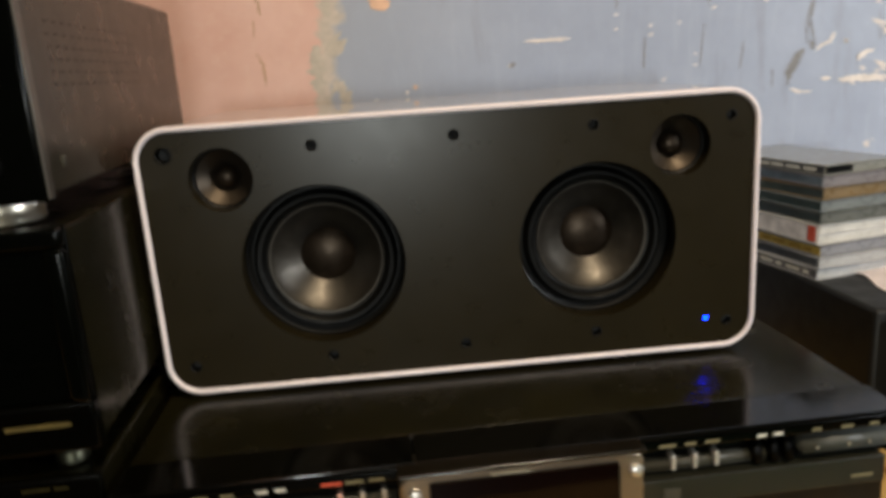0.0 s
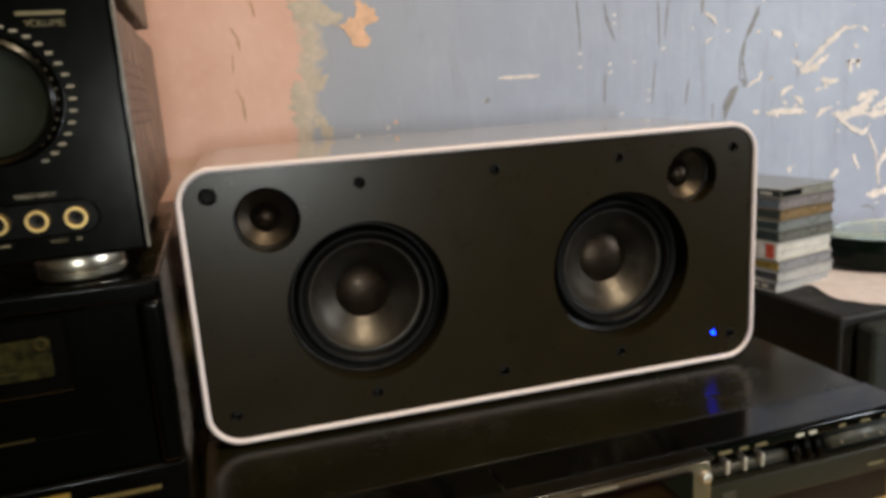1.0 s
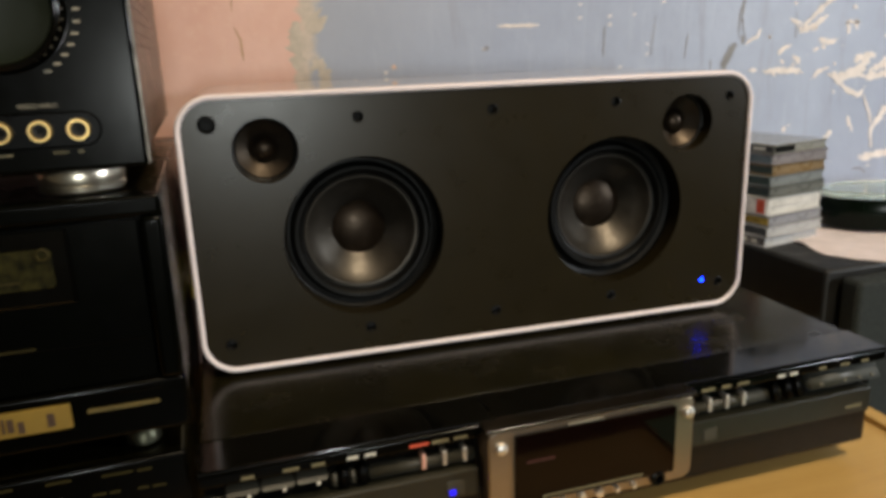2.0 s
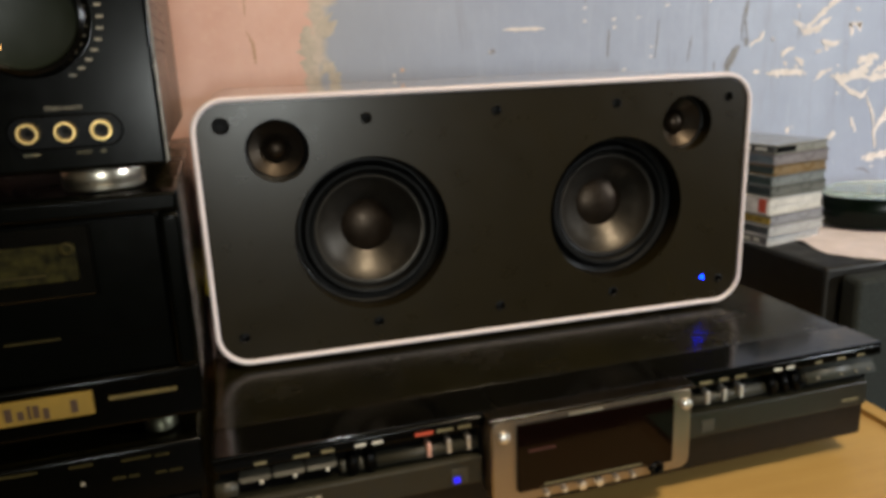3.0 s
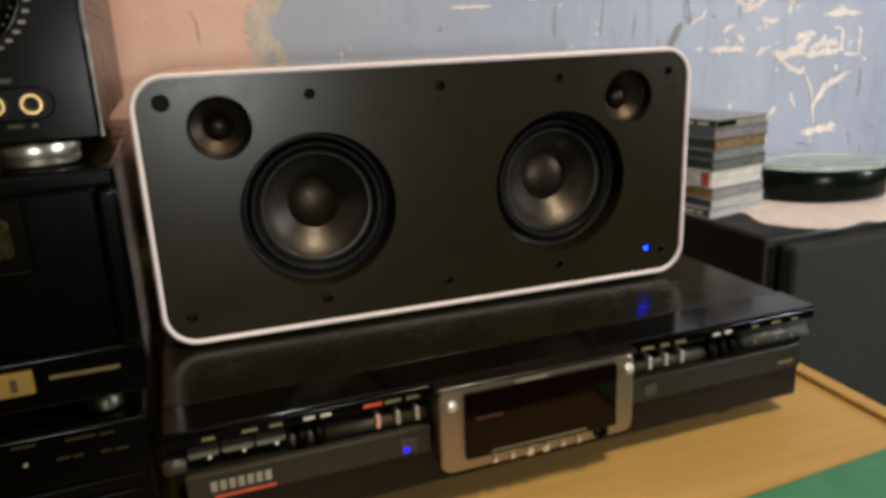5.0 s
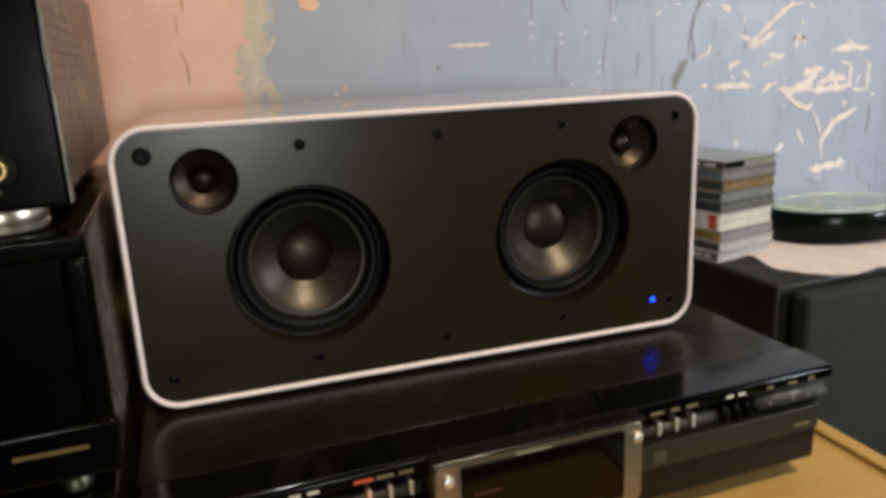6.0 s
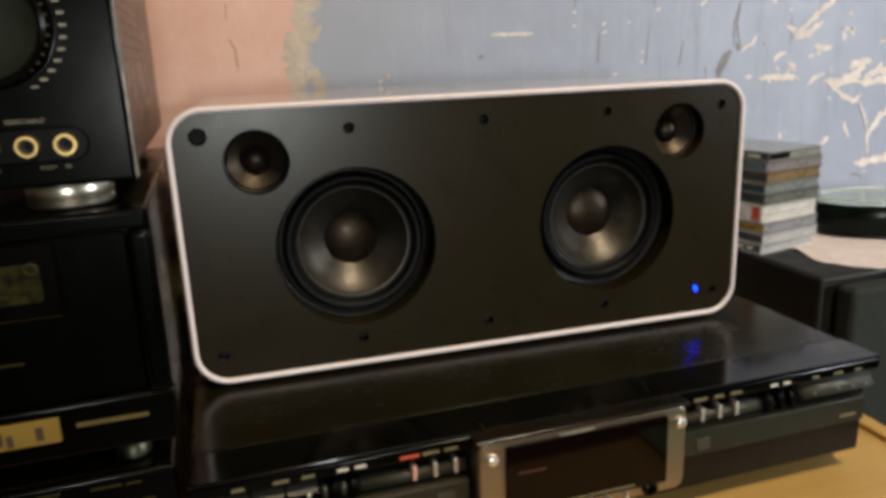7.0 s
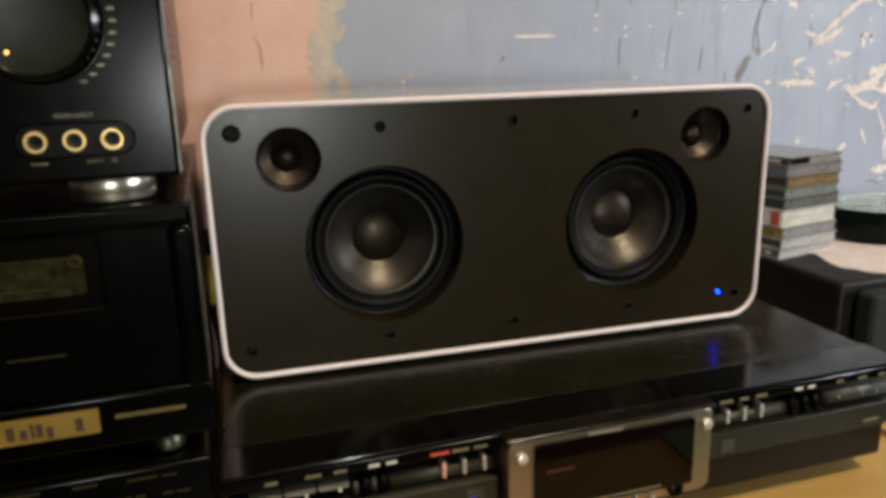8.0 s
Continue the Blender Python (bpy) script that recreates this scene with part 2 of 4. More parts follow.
PIT = surface("black_recess", (0.002, 0.002, 0.002), 0.6, vary=0.1, scale=60, relief=0)
CONE = surface("grey_cone", (0.062, 0.055, 0.046), 0.42, metal=0.85, vary=0.14, scale=120, relief=0.08, grain=700)
CAP = surface("dark_dust_cap", (0.036, 0.026, 0.018), 0.37, metal=0.85, vary=0.12, scale=120, relief=0.05, grain=700)
TWEET = surface("tweeter_cone", (0.055, 0.042, 0.030), 0.46, metal=0.8, vary=0.12, scale=120, relief=0.05, grain=700)
METAL_TOP = surface("painted_steel", (0.0076, 0.0064, 0.0018), 0.24, vary=0.40, scale=14, rvary=0.06, relief=0.10, grain=1400, dust=0.09, spec=0.42)
GLOSS = surface("glossy_black_plastic", (0.0012, 0.0011, 0.0006), 0.13, vary=0.2, scale=40, rvary=0.03, relief=0.0, dust=0.010, spec=0.5)
LIP = surface("bronze_black_lip", (0.006, 0.0042, 0.002), 0.22, vary=0.2, scale=40, rvary=0.03, relief=0.0, dust=0.010, spec=0.5)
BLACK = surface("black_plastic", (0.0006, 0.0006, 0.0003), 0.17, vary=0.2, scale=50, rvary=0.02, relief=0.02, dust=0.003, spec=0.14)
DEEP = surface("deep_black_plastic", (0.0006, 0.0006, 0.0005), 0.32, vary=0.2, scale=50, relief=0.04, spec=0.09)
BROWNBLACK = surface("brown_black_plastic", (0.0058, 0.0036, 0.0014), 0.42, vary=0.2, scale=50, relief=0.05, spec=0.25)
TRAY = surface("charcoal_tray", (0.012, 0.012, 0.0075), 0.38, vary=0.12, scale=50, relief=0.08, dust=0.06)
KEY = surface("grey_key", (0.040, 0.037, 0.026), 0.45, vary=0.15, scale=60, relief=0.05, dust=0.1)
ROCKER = surface("grey_rocker", (0.058, 0.060, 0.052), 0.42, vary=0.15, scale=60, relief=0.05, dust=0.15)
SILVER = brushed("brushed_silver", (0.42, 0.35, 0.265), 0.38)
CHROME = surface("polished_chrome", (0.86, 0.83, 0.78), 0.38, metal=1.0, vary=0.05, scale=60, relief=0)
FOOT = surface("turned_metal_foot", (0.95, 0.87, 0.72), 0.30, metal=1.0, vary=0.08, scale=60, rvary=0.03, relief=0)
FOOT_DULL = surface("dull_metal_foot", (0.10, 0.10, 0.07), 0.4, metal=1.0, vary=0.08, scale=60, relief=0)
GOLD = surface("gold_plating", (0.78, 0.55, 0.22), 0.38, metal=1.0, vary=0.10, scale=60, relief=0)
WINDOW = surface("smoked_red_window", (0.0035, 0.0011, 0.0007), 0.08, vary=0.2, scale=30, rvary=0.03, relief=0, spec=0.22)
PRINT = surface("pale_print", (0.55, 0.54, 0.48), 0.6, vary=0.1, scale=100, relief=0)
FAINT = surface("faint_print", (0.028, 0.023, 0.007), 0.6, vary=0.1, scale=100, relief=0, spec=0.1)
GOLD_PRINT = surface("gold_print", (0.115, 0.085, 0.022), 0.5, vary=0.25, scale=300, relief=0)
SATIN = surface("satin_black_front", (0.0005, 0.0007, 0.0004), 0.18, vary=0.15, scale=40, rvary=0.015, relief=0.03, grain=1500, dust=0.003, spec=0.13)
MARK = surface("worn_print", (0.24, 0.22, 0.17), 0.6, vary=0.2, scale=100, relief=0)
DIM = surface("dim_print", (0.15, 0.13, 0.07), 0.6, vary=0.1, scale=100, relief=0)
REDPRINT = surface("red_print", (0.55, 0.08, 0.04), 0.5, vary=0.1, scale=100, relief=0)
SWITCH = surface("silver_switch", (0.62, 0.58, 0.53), 0.32, metal=0.6, vary=0.08, scale=100, relief=0)
REDSWITCH = surface("reddish_switch", (0.70, 0.40, 0.32), 0.35, metal=0.3, vary=0.08, scale=100, relief=0)
LABEL_GOLD = surface("gold_label", (0.27, 0.175, 0.032), 0.40, metal=0.35, vary=0.14, scale=60, relief=0.03)
LABEL_INK = surface("brown_ink", (0.05, 0.025, 0.012), 0.5, vary=0.1, scale=60, relief=0)
TAPE = surface("tape_label", (0.016, 0.0145, 0.0035), 0.6, vary=0.9, scale=190, relief=0.05, spec=0.08)
SMOKE = surface("smoked_window", (0.0005, 0.0006, 0.0004), 0.10, vary=0.2, scale=30, rvary=0.03, relief=0)
KNOB = surface("green_grey_knob_face", (0.010, 0.013, 0.008), 0.36, vary=0.1, scale=40, relief=0.05, spec=0.28)
SIDE = surface("amplifier_cover", (0.026, 0.021, 0.013), 0.30, metal=0.2, vary=0.12, scale=25, rvary=0.05, relief=0.12, grain=1500)
# pale tone for the highlight painted on the amplifier's front edge
EDGE_GLINT = surface("edge_highlight", (0.17, 0.15, 0.13), 0.38, metal=0.8, vary=0.15, scale=60, relief=0)
BLUE_LED = glowing("blue_diode", (0.0, 0.012, 1.0), 55.0)
BLUE_DIM = glowing("blue_indicator", (0.012, 0.006, 1.0), 0.9)
AMBER = glowing("amber_diode", (1.0, 0.5, 0.15), 2.5)
GREEN = surface("green_card", (0.045, 0.19, 0.10), 0.6, vary=0.12, scale=40, relief=0.2, grain=400)
CABINET = surface("black_ash_vinyl", (0.008, 0.0075, 0.006), 0.48, vary=0.25, scale=30, relief=0.2, grain=700, dust=0.15, spec=0.3)
CLOTH = surface("white_cloth", (0.68, 0.60, 0.60), 0.9, vary=0.10, scale=60, relief=0.5, grain=900)
BOWL = surface("black_glazed_dish", (0.0016, 0.0040, 0.0022), 0.22, vary=0.2, scale=40, rvary=0.05, relief=0, spec=0.14)
TEAL = glass("teal_glass", (0.66, 0.76, 0.73), 0.05)
OLIVE = surface("olive_black_enamel", (0.07, 0.06, 0.035), 0.4, vary=0.15, scale=25, relief=0.08)
YELLOW = surface("yellow_sheath", (0.80, 0.60, 0.05), 0.45, vary=0.1, scale=60, relief=0.05)


def grille_cloth():
    m, nt, b = nodes_of("grille_cloth")
    pos = nt.nodes.new("ShaderNodeTexCoord").outputs["Object"]
    weave = nt.nodes.new("ShaderNodeTexVoronoi")
    weave.inputs["Scale"].default_value = 520
    nt.links.new(pos, weave.inputs["Vector"])
    cloud = noise_node(nt, pos, 25, 4)
    col = mix(nt, step(nt, cloud, 0.3, 0.7), (0.011, 0.017, 0.0135), (0.018, 0.026, 0.021))
    col = mix(nt, step(nt, weave.outputs["Distance"], 0.25, 0.6), col, (0.005, 0.007, 0.006))
    nt.links.new(col, b.inputs["Base Color"])
    b.inputs["Roughness"].default_value = 0.85
    bump(nt, b, weave.outputs["Distance"], 0.5, 0.0006)
    return m


GRILLE = grille_cloth()

# ---------------------------------------------------------------- room
YW = 0.247
wall_north = tagged(new("wall_north", mesh_of("wall_north", box(-1.6, 2.4, YW, YW + 0.12, 0, 2.6), WALL, False)),
                    "old plaster wall painted salmon and grey-blue, chipped and cracked", "wall", kind="structure")
for nm, dims in (("wall_south", (-1.6, 2.4, -3.12, -3.0, 0, 2.6)), ("wall_west", (-1.72, -1.6, -3.12, YW + 0.12, 0, 2.6)), ("wall_east", (2.4, 2.52, -3.12, YW + 0.12, 0, 2.6))):
    tagged(new(nm, mesh_of(nm, box(*dims), ROOM, False)), "plain plaster wall of the dim room", "wall", kind="structure")
tagged(new("floor", mesh_of("floor", box(-1.72, 2.52, -3.12, YW + 0.12, -0.1, 0), FLOOR, False)), "dark brown wooden floor", "floor", kind="structure")
tagged(new("ceiling", mesh_of("ceiling", box(-1.72, 2.52, -3.12, YW + 0.12, 2.6, 2.7), CEIL, False)), "plain grey painted ceiling", "ceiling", kind="structure")

chip_count = 0


def patch(name, line, width, material, proud):
    """A flake with a ragged outline along a short line on the wall."""
    global chip_count
    chip_count += 1
    rng = random.Random(chip_count)
    pts = [Vector((x, z)) for x, z in line]
    path = []
    for a, b in zip(pts, pts[1:]):
        n = max(2, int((b - a).length / 0.0016))
        path += [a.lerp(b, i / n) for i in range(n)]
    path.append(pts[-1])
    if len(pts) > 2 and width > 0.004:
        bm = bmesh.new()
        order = list(range(0, len(path), max(1, int(width / 0.005))))
        for k, i in enumerate(order):
            u = i / max(1, len(path) - 1)
            r = 0.5 * width * min(1.0, 2.6 * min(u, 1 - u) + 0.4) * rng.uniform(0.45, 1.1)
            c = path[i] + Vector((rng.uniform(-1, 1), rng.uniform(-1, 1))) * width * 0.16
            n = 13
            ring = [bm.verts.new((c.x + r * f * math.cos(a) * 1.15, YW - proud - k * 0.000015, c.y + r * f * math.sin(a))) for f, a in ((rng.uniform(0.55, 1.2), 2 * math.pi * q / n) for q in range(n))]
            bm.faces.new(ring)
        for f in bm.faces:
            f.normal_update()
            if f.normal.y > 0:
                f.normal_flip()
        me = bpy.data.meshes.new(name)
        bm.to_mesh(me)
        bm.free()
        me.materials.append(material)
        flake = new(name, me)
        flake.parent = wall_north
        return flake
    left, right = [], []
    for i, p in enumerate(path):
        d = (path[min(i + 4, len(path) - 1)] - path[max(i - 4, 0)]).normalized()
        side = Vector((-d.y, d.x))
        u = i / (len(path) - 1)
        taper = min(1.0, 3.2 * min(u, 1 - u) + 0.35)
        ra = 0.5 * width * taper * (0.55 + 0.9 * noise.noise((p.x * 330, p.y * 330, chip_count)) + rng.uniform(0.05, 0.55))
        rb = 0.5 * width * taper * (0.55 + 0.9 * noise.noise((p.x * 330, p.y * 330, chip_count + 50)) + rng.uniform(0.05, 0.55))
        left.append(p + side * max(ra, 0.08 * width))
        right.append(p - side * max(rb, 0.08 * width))
    bm = bmesh.new()
    y = YW - proud
    lf, rt = [bm.verts.new((q.x, y, q.y)) for q in left], [bm.verts.new((q.x, y, q.y)) for q in right]
    lb, rb = [bm.verts.new((q.x, YW + 0.0005, q.y)) for q in left], [bm.verts.new((q.x, YW + 0.0005, q.y)) for q in right]
    for i in range(len(path) - 1):
        bm.faces.new((lf[i], lf[i + 1], rt[i + 1], rt[i]))
        bm.faces.new((lf[i], lb[i], lb[i + 1], lf[i + 1]))
        bm.faces.new((rt[i], rt[i + 1], rb[i + 1], rb[i]))
    for k in (0, -1):
        bm.faces.new((lf[k], rt[k], rb[k], lb[k]))
    return part(name, bm, material, wall_north, smooth=False)


def chip(line, width):
    patch("paint_chip", line, width, PLASTER, 0.0006)


def crack(line, width):
    patch("wall_crack", line, width, CRACK, 0.0004)


def rust(line, width):
    patch("wall_crack", line, width, RUST, 0.0004)


def smudge(line, width):
    patch("wall_smudge", line, width, CRACK, 0.0004)


def peach(line, width):
    patch("paint_patch", line, width, PEACH, 0.0005)


def tan(line, width):
    patch("paint_patch", line, width, TAN, 0.0003)


chip(((0.291, 1.079), (0.313, 1.079), (0.335, 1.079)), 0.0037)
crack(((0.377, 1.15), (0.38, 1.12)), 0.002)
crack(((0.38, 1.12), (0.38, 1.103)), 0.002)
crack(((0.407, 1.146), (0.41, 1.131), (0.418, 1.109)), 0.0025)
crack(((0.407, 1.076), (0.406, 1.047)), 0.002)
crack(((0.468, 1.148), (0.47, 1.101)), 0.0016)
crack(((0.48, 1.148), (0.476, 1.11)), 0.0016)
crack(((0.505, 1.067), (0.501, 1.041)), 0.0016)
crack(((0.465, 1.085), (0.461, 1.044)), 0.0012)
crack(((0.534, 1.039), (0.534, 1.021)), 0.0016)
crack(((0.52, 1.146), (0.52, 1.132)), 0.0041)
chip(((0.521, 1.133), (0.533, 1.127), (0.537, 1.119)), 0.0041)
crack(((0.59, 1.138), (0.582, 1.119), (0.575, 1.105)), 0.0057)
crack(((0.573, 1.103), (0.57, 1.08), (0.576, 1.058)), 0.0025)
chip(((0.38, 1.099), (0.38, 1.097)), 0.0057)
chip(((0.379, 1.086), (0.38, 1.084)), 0.0057)
chip(((0.418, 1.135), (0.418, 1.133)), 0.0066)
chip(((0.418, 1.127), (0.419, 1.125)), 0.0057)
chip(((0.412, 1.087), (0.413, 1.085)), 0.0057)
chip(((0.413, 1.079), (0.414, 1.077)), 0.0066)
chip(((0.474, 1.1), (0.475, 1.098)), 0.0066)
chip(((0.595, 1.144), (0.596, 1.142)), 0.0057)
chip(((0.528, 1.106), (0.529, 1.104)), 0.0074)
chip(((0.552, 1.114), (0.552, 1.112)), 0.0066)
chip(((0.456, 1.058), (0.457, 1.056)), 0.0041)
chip(((0.456, 1.048), (0.457, 1.046)), 0.0049)
chip(((0.44, 1.088), (0.441, 1.086)), 0.0033)
chip(((0.425, 1.036), (0.426, 1.034)), 0.0066)
chip(((0.425, 1.023), (0.426, 1.021)), 0.0057)
chip(((0.276, 1.059), (0.276, 1.057)), 0.0016)
chip(((0.508, 1.118), (0.509, 1.116)), 0.0041)
chip(((0.583, 1.026), (0.593, 1.025)), 0.0041)
chip(((0.602, 1.023), (0.625, 1.024), (0.652, 1.022)), 0.0081)
chip(((0.614, 1.021), (0.618, 1.018)), 0.0039)
chip(((0.621, 1.04), (0.623, 1.046), (0.636, 1.05)), 0.0057)
chip(((0.637, 1.038), (0.645, 1.037), (0.649, 1.029)), 0.0065)
chip(((0.623, 1.035), (0.628, 1.031)), 0.0035)
chip(((0.639, 1.031), (0.642, 1.028)), 0.0039)
chip(((0.672, 1.056), (0.683, 1.052), (0.697, 1.055)), 0.0077)
chip(((0.666, 1.043), (0.673, 1.047)), 0.0035)
chip(((0.678, 1.05), (0.681, 1.045)), 0.0057)
chip(((0.667, 1.013), (0.676, 1.021), (0.689, 1.025)), 0.0057)
chip(((0.696, 1.028), (0.698, 1.029)), 0.0053)
chip(((0.691, 1.015), (0.713, 1.014), (0.731, 1.022), (0.741, 1.035)), 0.0183)
chip(((0.723, 1.031), (0.741, 1.037), (0.752, 1.034)), 0.01)
chip(((0.739, 1.013), (0.767, 1.013), (0.795, 1.016)), 0.0118)
chip(((0.747, 1.019), (0.768, 1.026), (0.789, 1.023)), 0.01)
chip(((0.767, 1.026), (0.768, 1.034)), 0.0065)
chip(((0.783, 1.022), (0.784, 1.031)), 0.0046)
chip(((0.795, 1.016), (0.794, 1.039)), 0.0057)
chip(((0.78, 1.043), (0.795, 1.04)), 0.0035)
chip(((0.807, 1.017), (0.807, 1.024), (0.812, 1.026)), 0.0046)
chip(((0.822, 1.009), (0.822, 1.037), (0.818, 1.043)), 0.0053)
chip(((0.799, 1.01), (0.822, 1.009)), 0.0042)
chip(((0.83, 1.003), (0.835, 1.002)), 0.0039)
chip(((0.704, 1.008), (0.72, 0.997), (0.734, 0.992), (0.742, 0.999)), 0.0061)
chip(((0.741, 0.992), (0.752, 0.973), (0.757, 0.955)), 0.0042)
chip(((0.757, 0.955), (0.762, 0.928)), 0.0042)
chip(((0.756, 0.949), (0.766, 0.96), (0.774, 0.972), (0.791, 0.98), (0.809, 0.987)), 0.008)
chip(((0.789, 0.99), (0.789, 0.998)), 0.0049)
chip(((0.745, 0.917), (0.766, 0.92), (0.797, 0.924)), 0.013)
chip(((0.722, 0.968), (0.731, 0.95)), 0.0049)
chip(((0.692, 0.944), (0.702, 0.952)), 0.0077)
chip(((0.633, 0.956), (0.638, 0.96)), 0.0061)
chip(((0.688, 0.914), (0.693, 0.911)), 0.0061)
chip(((0.763, 1.057), (0.789, 1.059), (0.818, 1.058)), 0.0081)
chip(((0.785, 1.067), (0.798, 1.062)), 0.0031)
chip(((0.709, 1.075), (0.712, 1.06)), 0.0049)
chip(((0.721, 1.076), (0.724, 1.065)), 0.0049)
chip(((0.707, 1.073), (0.726, 1.073)), 0.0049)
chip(((0.646, 1.067), (0.657, 1.07), (0.669, 1.067)), 0.0049)
chip(((0.638, 1.077), (0.648, 1.073)), 0.0039)
chip(((0.652, 1.073), (0.659, 1.075)), 0.0035)
chip(((0.577, 1.053), (0.584, 1.058), (0.592, 1.061), (0.595, 1.069)), 0.0038)
chip(((0.607, 1.058), (0.608, 1.061)), 0.0042)
crack(((0.547, 1.03), (0.556, 1.044), (0.564, 1.055)), 0.0077)
crack(((0.571, 1.063), (0.575, 1.054)), 0.0047)
crack(((0.828, 0.992), (0.83, 0.974), (0.827, 0.956)), 0.0035)
crack(((0.737, 0.905), (0.748, 0.905), (0.759, 0.899)), 0.0024)
crack(((0.818, 0.917), (0.824, 0.895)), 0.0015)
crack(((0.851, 0.918), (0.865, 0.915)), 0.0018)
crack(((0.742, 1.024), (0.732, 1.011)), 0.0038)
crack(((0.839, 0.896), (0.843, 0.884)), 0.0018)
chip(((0.644, 1.068), (0.656, 1.075), (0.674, 1.09), (0.689, 1.101), (0.701, 1.109), (0.72, 1.111)), 0.0065)
chip(((0.646, 1.064), (0.663, 1.07), (0.681, 1.081)), 0.0073)
chip(((0.633, 1.079), (0.639, 1.075), (0.644, 1.069)), 0.0046)
chip(((0.662, 1.065), (0.666, 1.068)), 0.0046)
chip(((0.636, 1.094), (0.639, 1.096)), 0.0053)
chip(((0.724, 1.11), (0.734, 1.105)), 0.0042)
chip(((0.607, 1.11), (0.619, 1.105)), 0.0069)
chip(((0.587, 1.11), (0.592, 1.111)), 0.0038)
chip(((0.715, 1.09), (0.721, 1.089)), 0.0042)
crack(((0.567, 1.059), (0.567, 1.084), (0.574, 1.108)), 0.0015)
crack(((0.64, 1.087), (0.641, 1.058)), 0.0012)
chip(((0.606, 1.062), (0.608, 1.058)), 0.0039)
chip(((0.525, 1.101), (0.526, 1.103)), 0.0041)
chip(((0.553, 1.018), (0.562, 1.014), (0.575, 1.014)), 0.0032)
crack(((0.549, 1.021), (0.552, 1.032), (0.564, 1.053)), 0.005)
peach(((0.162, 1.156), (0.164, 1.142), (0.156, 1.131), (0.15, 1.118)), 0.0252)
tan(((0.097, 1.158), (0.115, 1.148), (0.134, 1.145), (0.143, 1.143)), 0.0216)
tan(((0.108, 1.128), (0.111, 1.113)), 0.0101)
tan(((0.109, 1.092), (0.12, 1.08)), 0.0198)
tan(((0.11, 1.054), (0.124, 1.035)), 0.0162)
tan(((0.097, 1.088), (0.095, 1.045)), 0.0144)
chip(((0.146, 1.031), (0.151, 1.033)), 0.0058)
chip(((0.166, 1.03), (0.17, 1.031)), 0.0058)
peach(((0.184, 1.044), (0.188, 1.044)), 0.005)
chip(((0.177, 1.038), (0.179, 1.041)), 0.0036)
rust(((0.043, 1.138), (0.049, 1.128), (0.05, 1.117)), 0.0022)
rust(((0.042, 1.084), (0.047, 1.074), (0.048, 1.055)), 0.0022)
rust(((0.063, 1.159), (0.066, 1.145)), 0.0025)
rust(((0.043, 1.114), (0.042, 1.098)), 0.0014)
smudge(((0.275, 1.057), (0.282, 1.059)), 0.0043)

# scattered small flecks where the blue paint is most worn
flecks = random.Random(7)
for n in range(48):
    x = 0.56 + 0.32 * flecks.random() ** 0.8
    z = 0.90 + 0.27 * flecks.random()
    if noise.noise((x * 14, z * 14, 2)) < -0.12:
        continue
    a = flecks.uniform(-0.9, 0.9)
    ln = flecks.uniform(0.001, 0.006)
    chip(((x, z), (x + ln * math.cos(a), z + ln * math.sin(a))), flecks.uniform(0.0008, 0.0026))


# ---------------------------------------------------------------- table
TZ = 0.772
table = thing("table", "light yellowish wooden table with a raised edge strip", "table", (0, 0, 0))
part("tabletop", box(-0.62, 0.478, -0.230, 0.243, TZ - 0.03, TZ, 0.002), WOOD, table)
part("edge_strip", box(0.478, 0.4915, -0.230, 0.243, TZ - 0.034, TZ + 0.0040, 0.0016), WOOD, table, "raised wooden edge strip")
for lx, ly in ((-0.58, -0.19), (0.43, -0.19), (-0.58, 0.20), (0.43, 0.20)):
    part("leg", box(lx - 0.025, lx + 0.025, ly - 0.025, ly + 0.025, 0, TZ - 0.0301, 0.003), WOOD, table)

green = thing("green_folder", "flat green card folder lying on the wooden table", "folder", (0.335, -0.170, TZ), 4.5)
part("cover", box(-0.02, 0.135, -0.060, 0, 0.0, 0.0022, 0.0008), GREEN, green)
part("cover", box(-0.02, 0.135, -0.060, -0.0015, 0.0022, 0.0046, 0.0008), GREEN, green)

# ---------------------------------------------------------------- black hi-fi speaker with the white shell
SW, SH, SD, SR = 0.398, 0.1765, 0.185, 0.0225
spk = thing("speaker", "black loudspeaker without grille, with a glossy white shell", "speaker", (0, 0, 0.860))


def srect(y, inset):
    return [(x, y, z) for x, z in round_rect(SW, SH, SR, inset, 12)]


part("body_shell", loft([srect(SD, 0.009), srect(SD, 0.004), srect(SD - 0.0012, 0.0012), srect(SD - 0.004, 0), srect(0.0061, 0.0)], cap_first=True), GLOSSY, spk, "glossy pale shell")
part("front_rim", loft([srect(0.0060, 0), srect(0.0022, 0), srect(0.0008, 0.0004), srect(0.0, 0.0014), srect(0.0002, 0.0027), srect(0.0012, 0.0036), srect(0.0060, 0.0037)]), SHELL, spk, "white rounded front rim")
WOOF = ((0.1098, 0.0817), (0.2900, 0.0826))
TWT = ((0.0515, 0.1415), (0.345, 0.1415))
SCREWS = [(x, z) for z in (0.1590, 0.0193) for x in (0.0188, 0.1095, 0.1985, 0.2880, 0.3785)]
LED_AT = (0.3640, 0.0220)


def hole_radius(x, z):
    """The wider hole with a rubber collar sits in one top corner."""
    return 0.0046 if x < 0.03 and z > 0.1 else 0.0029


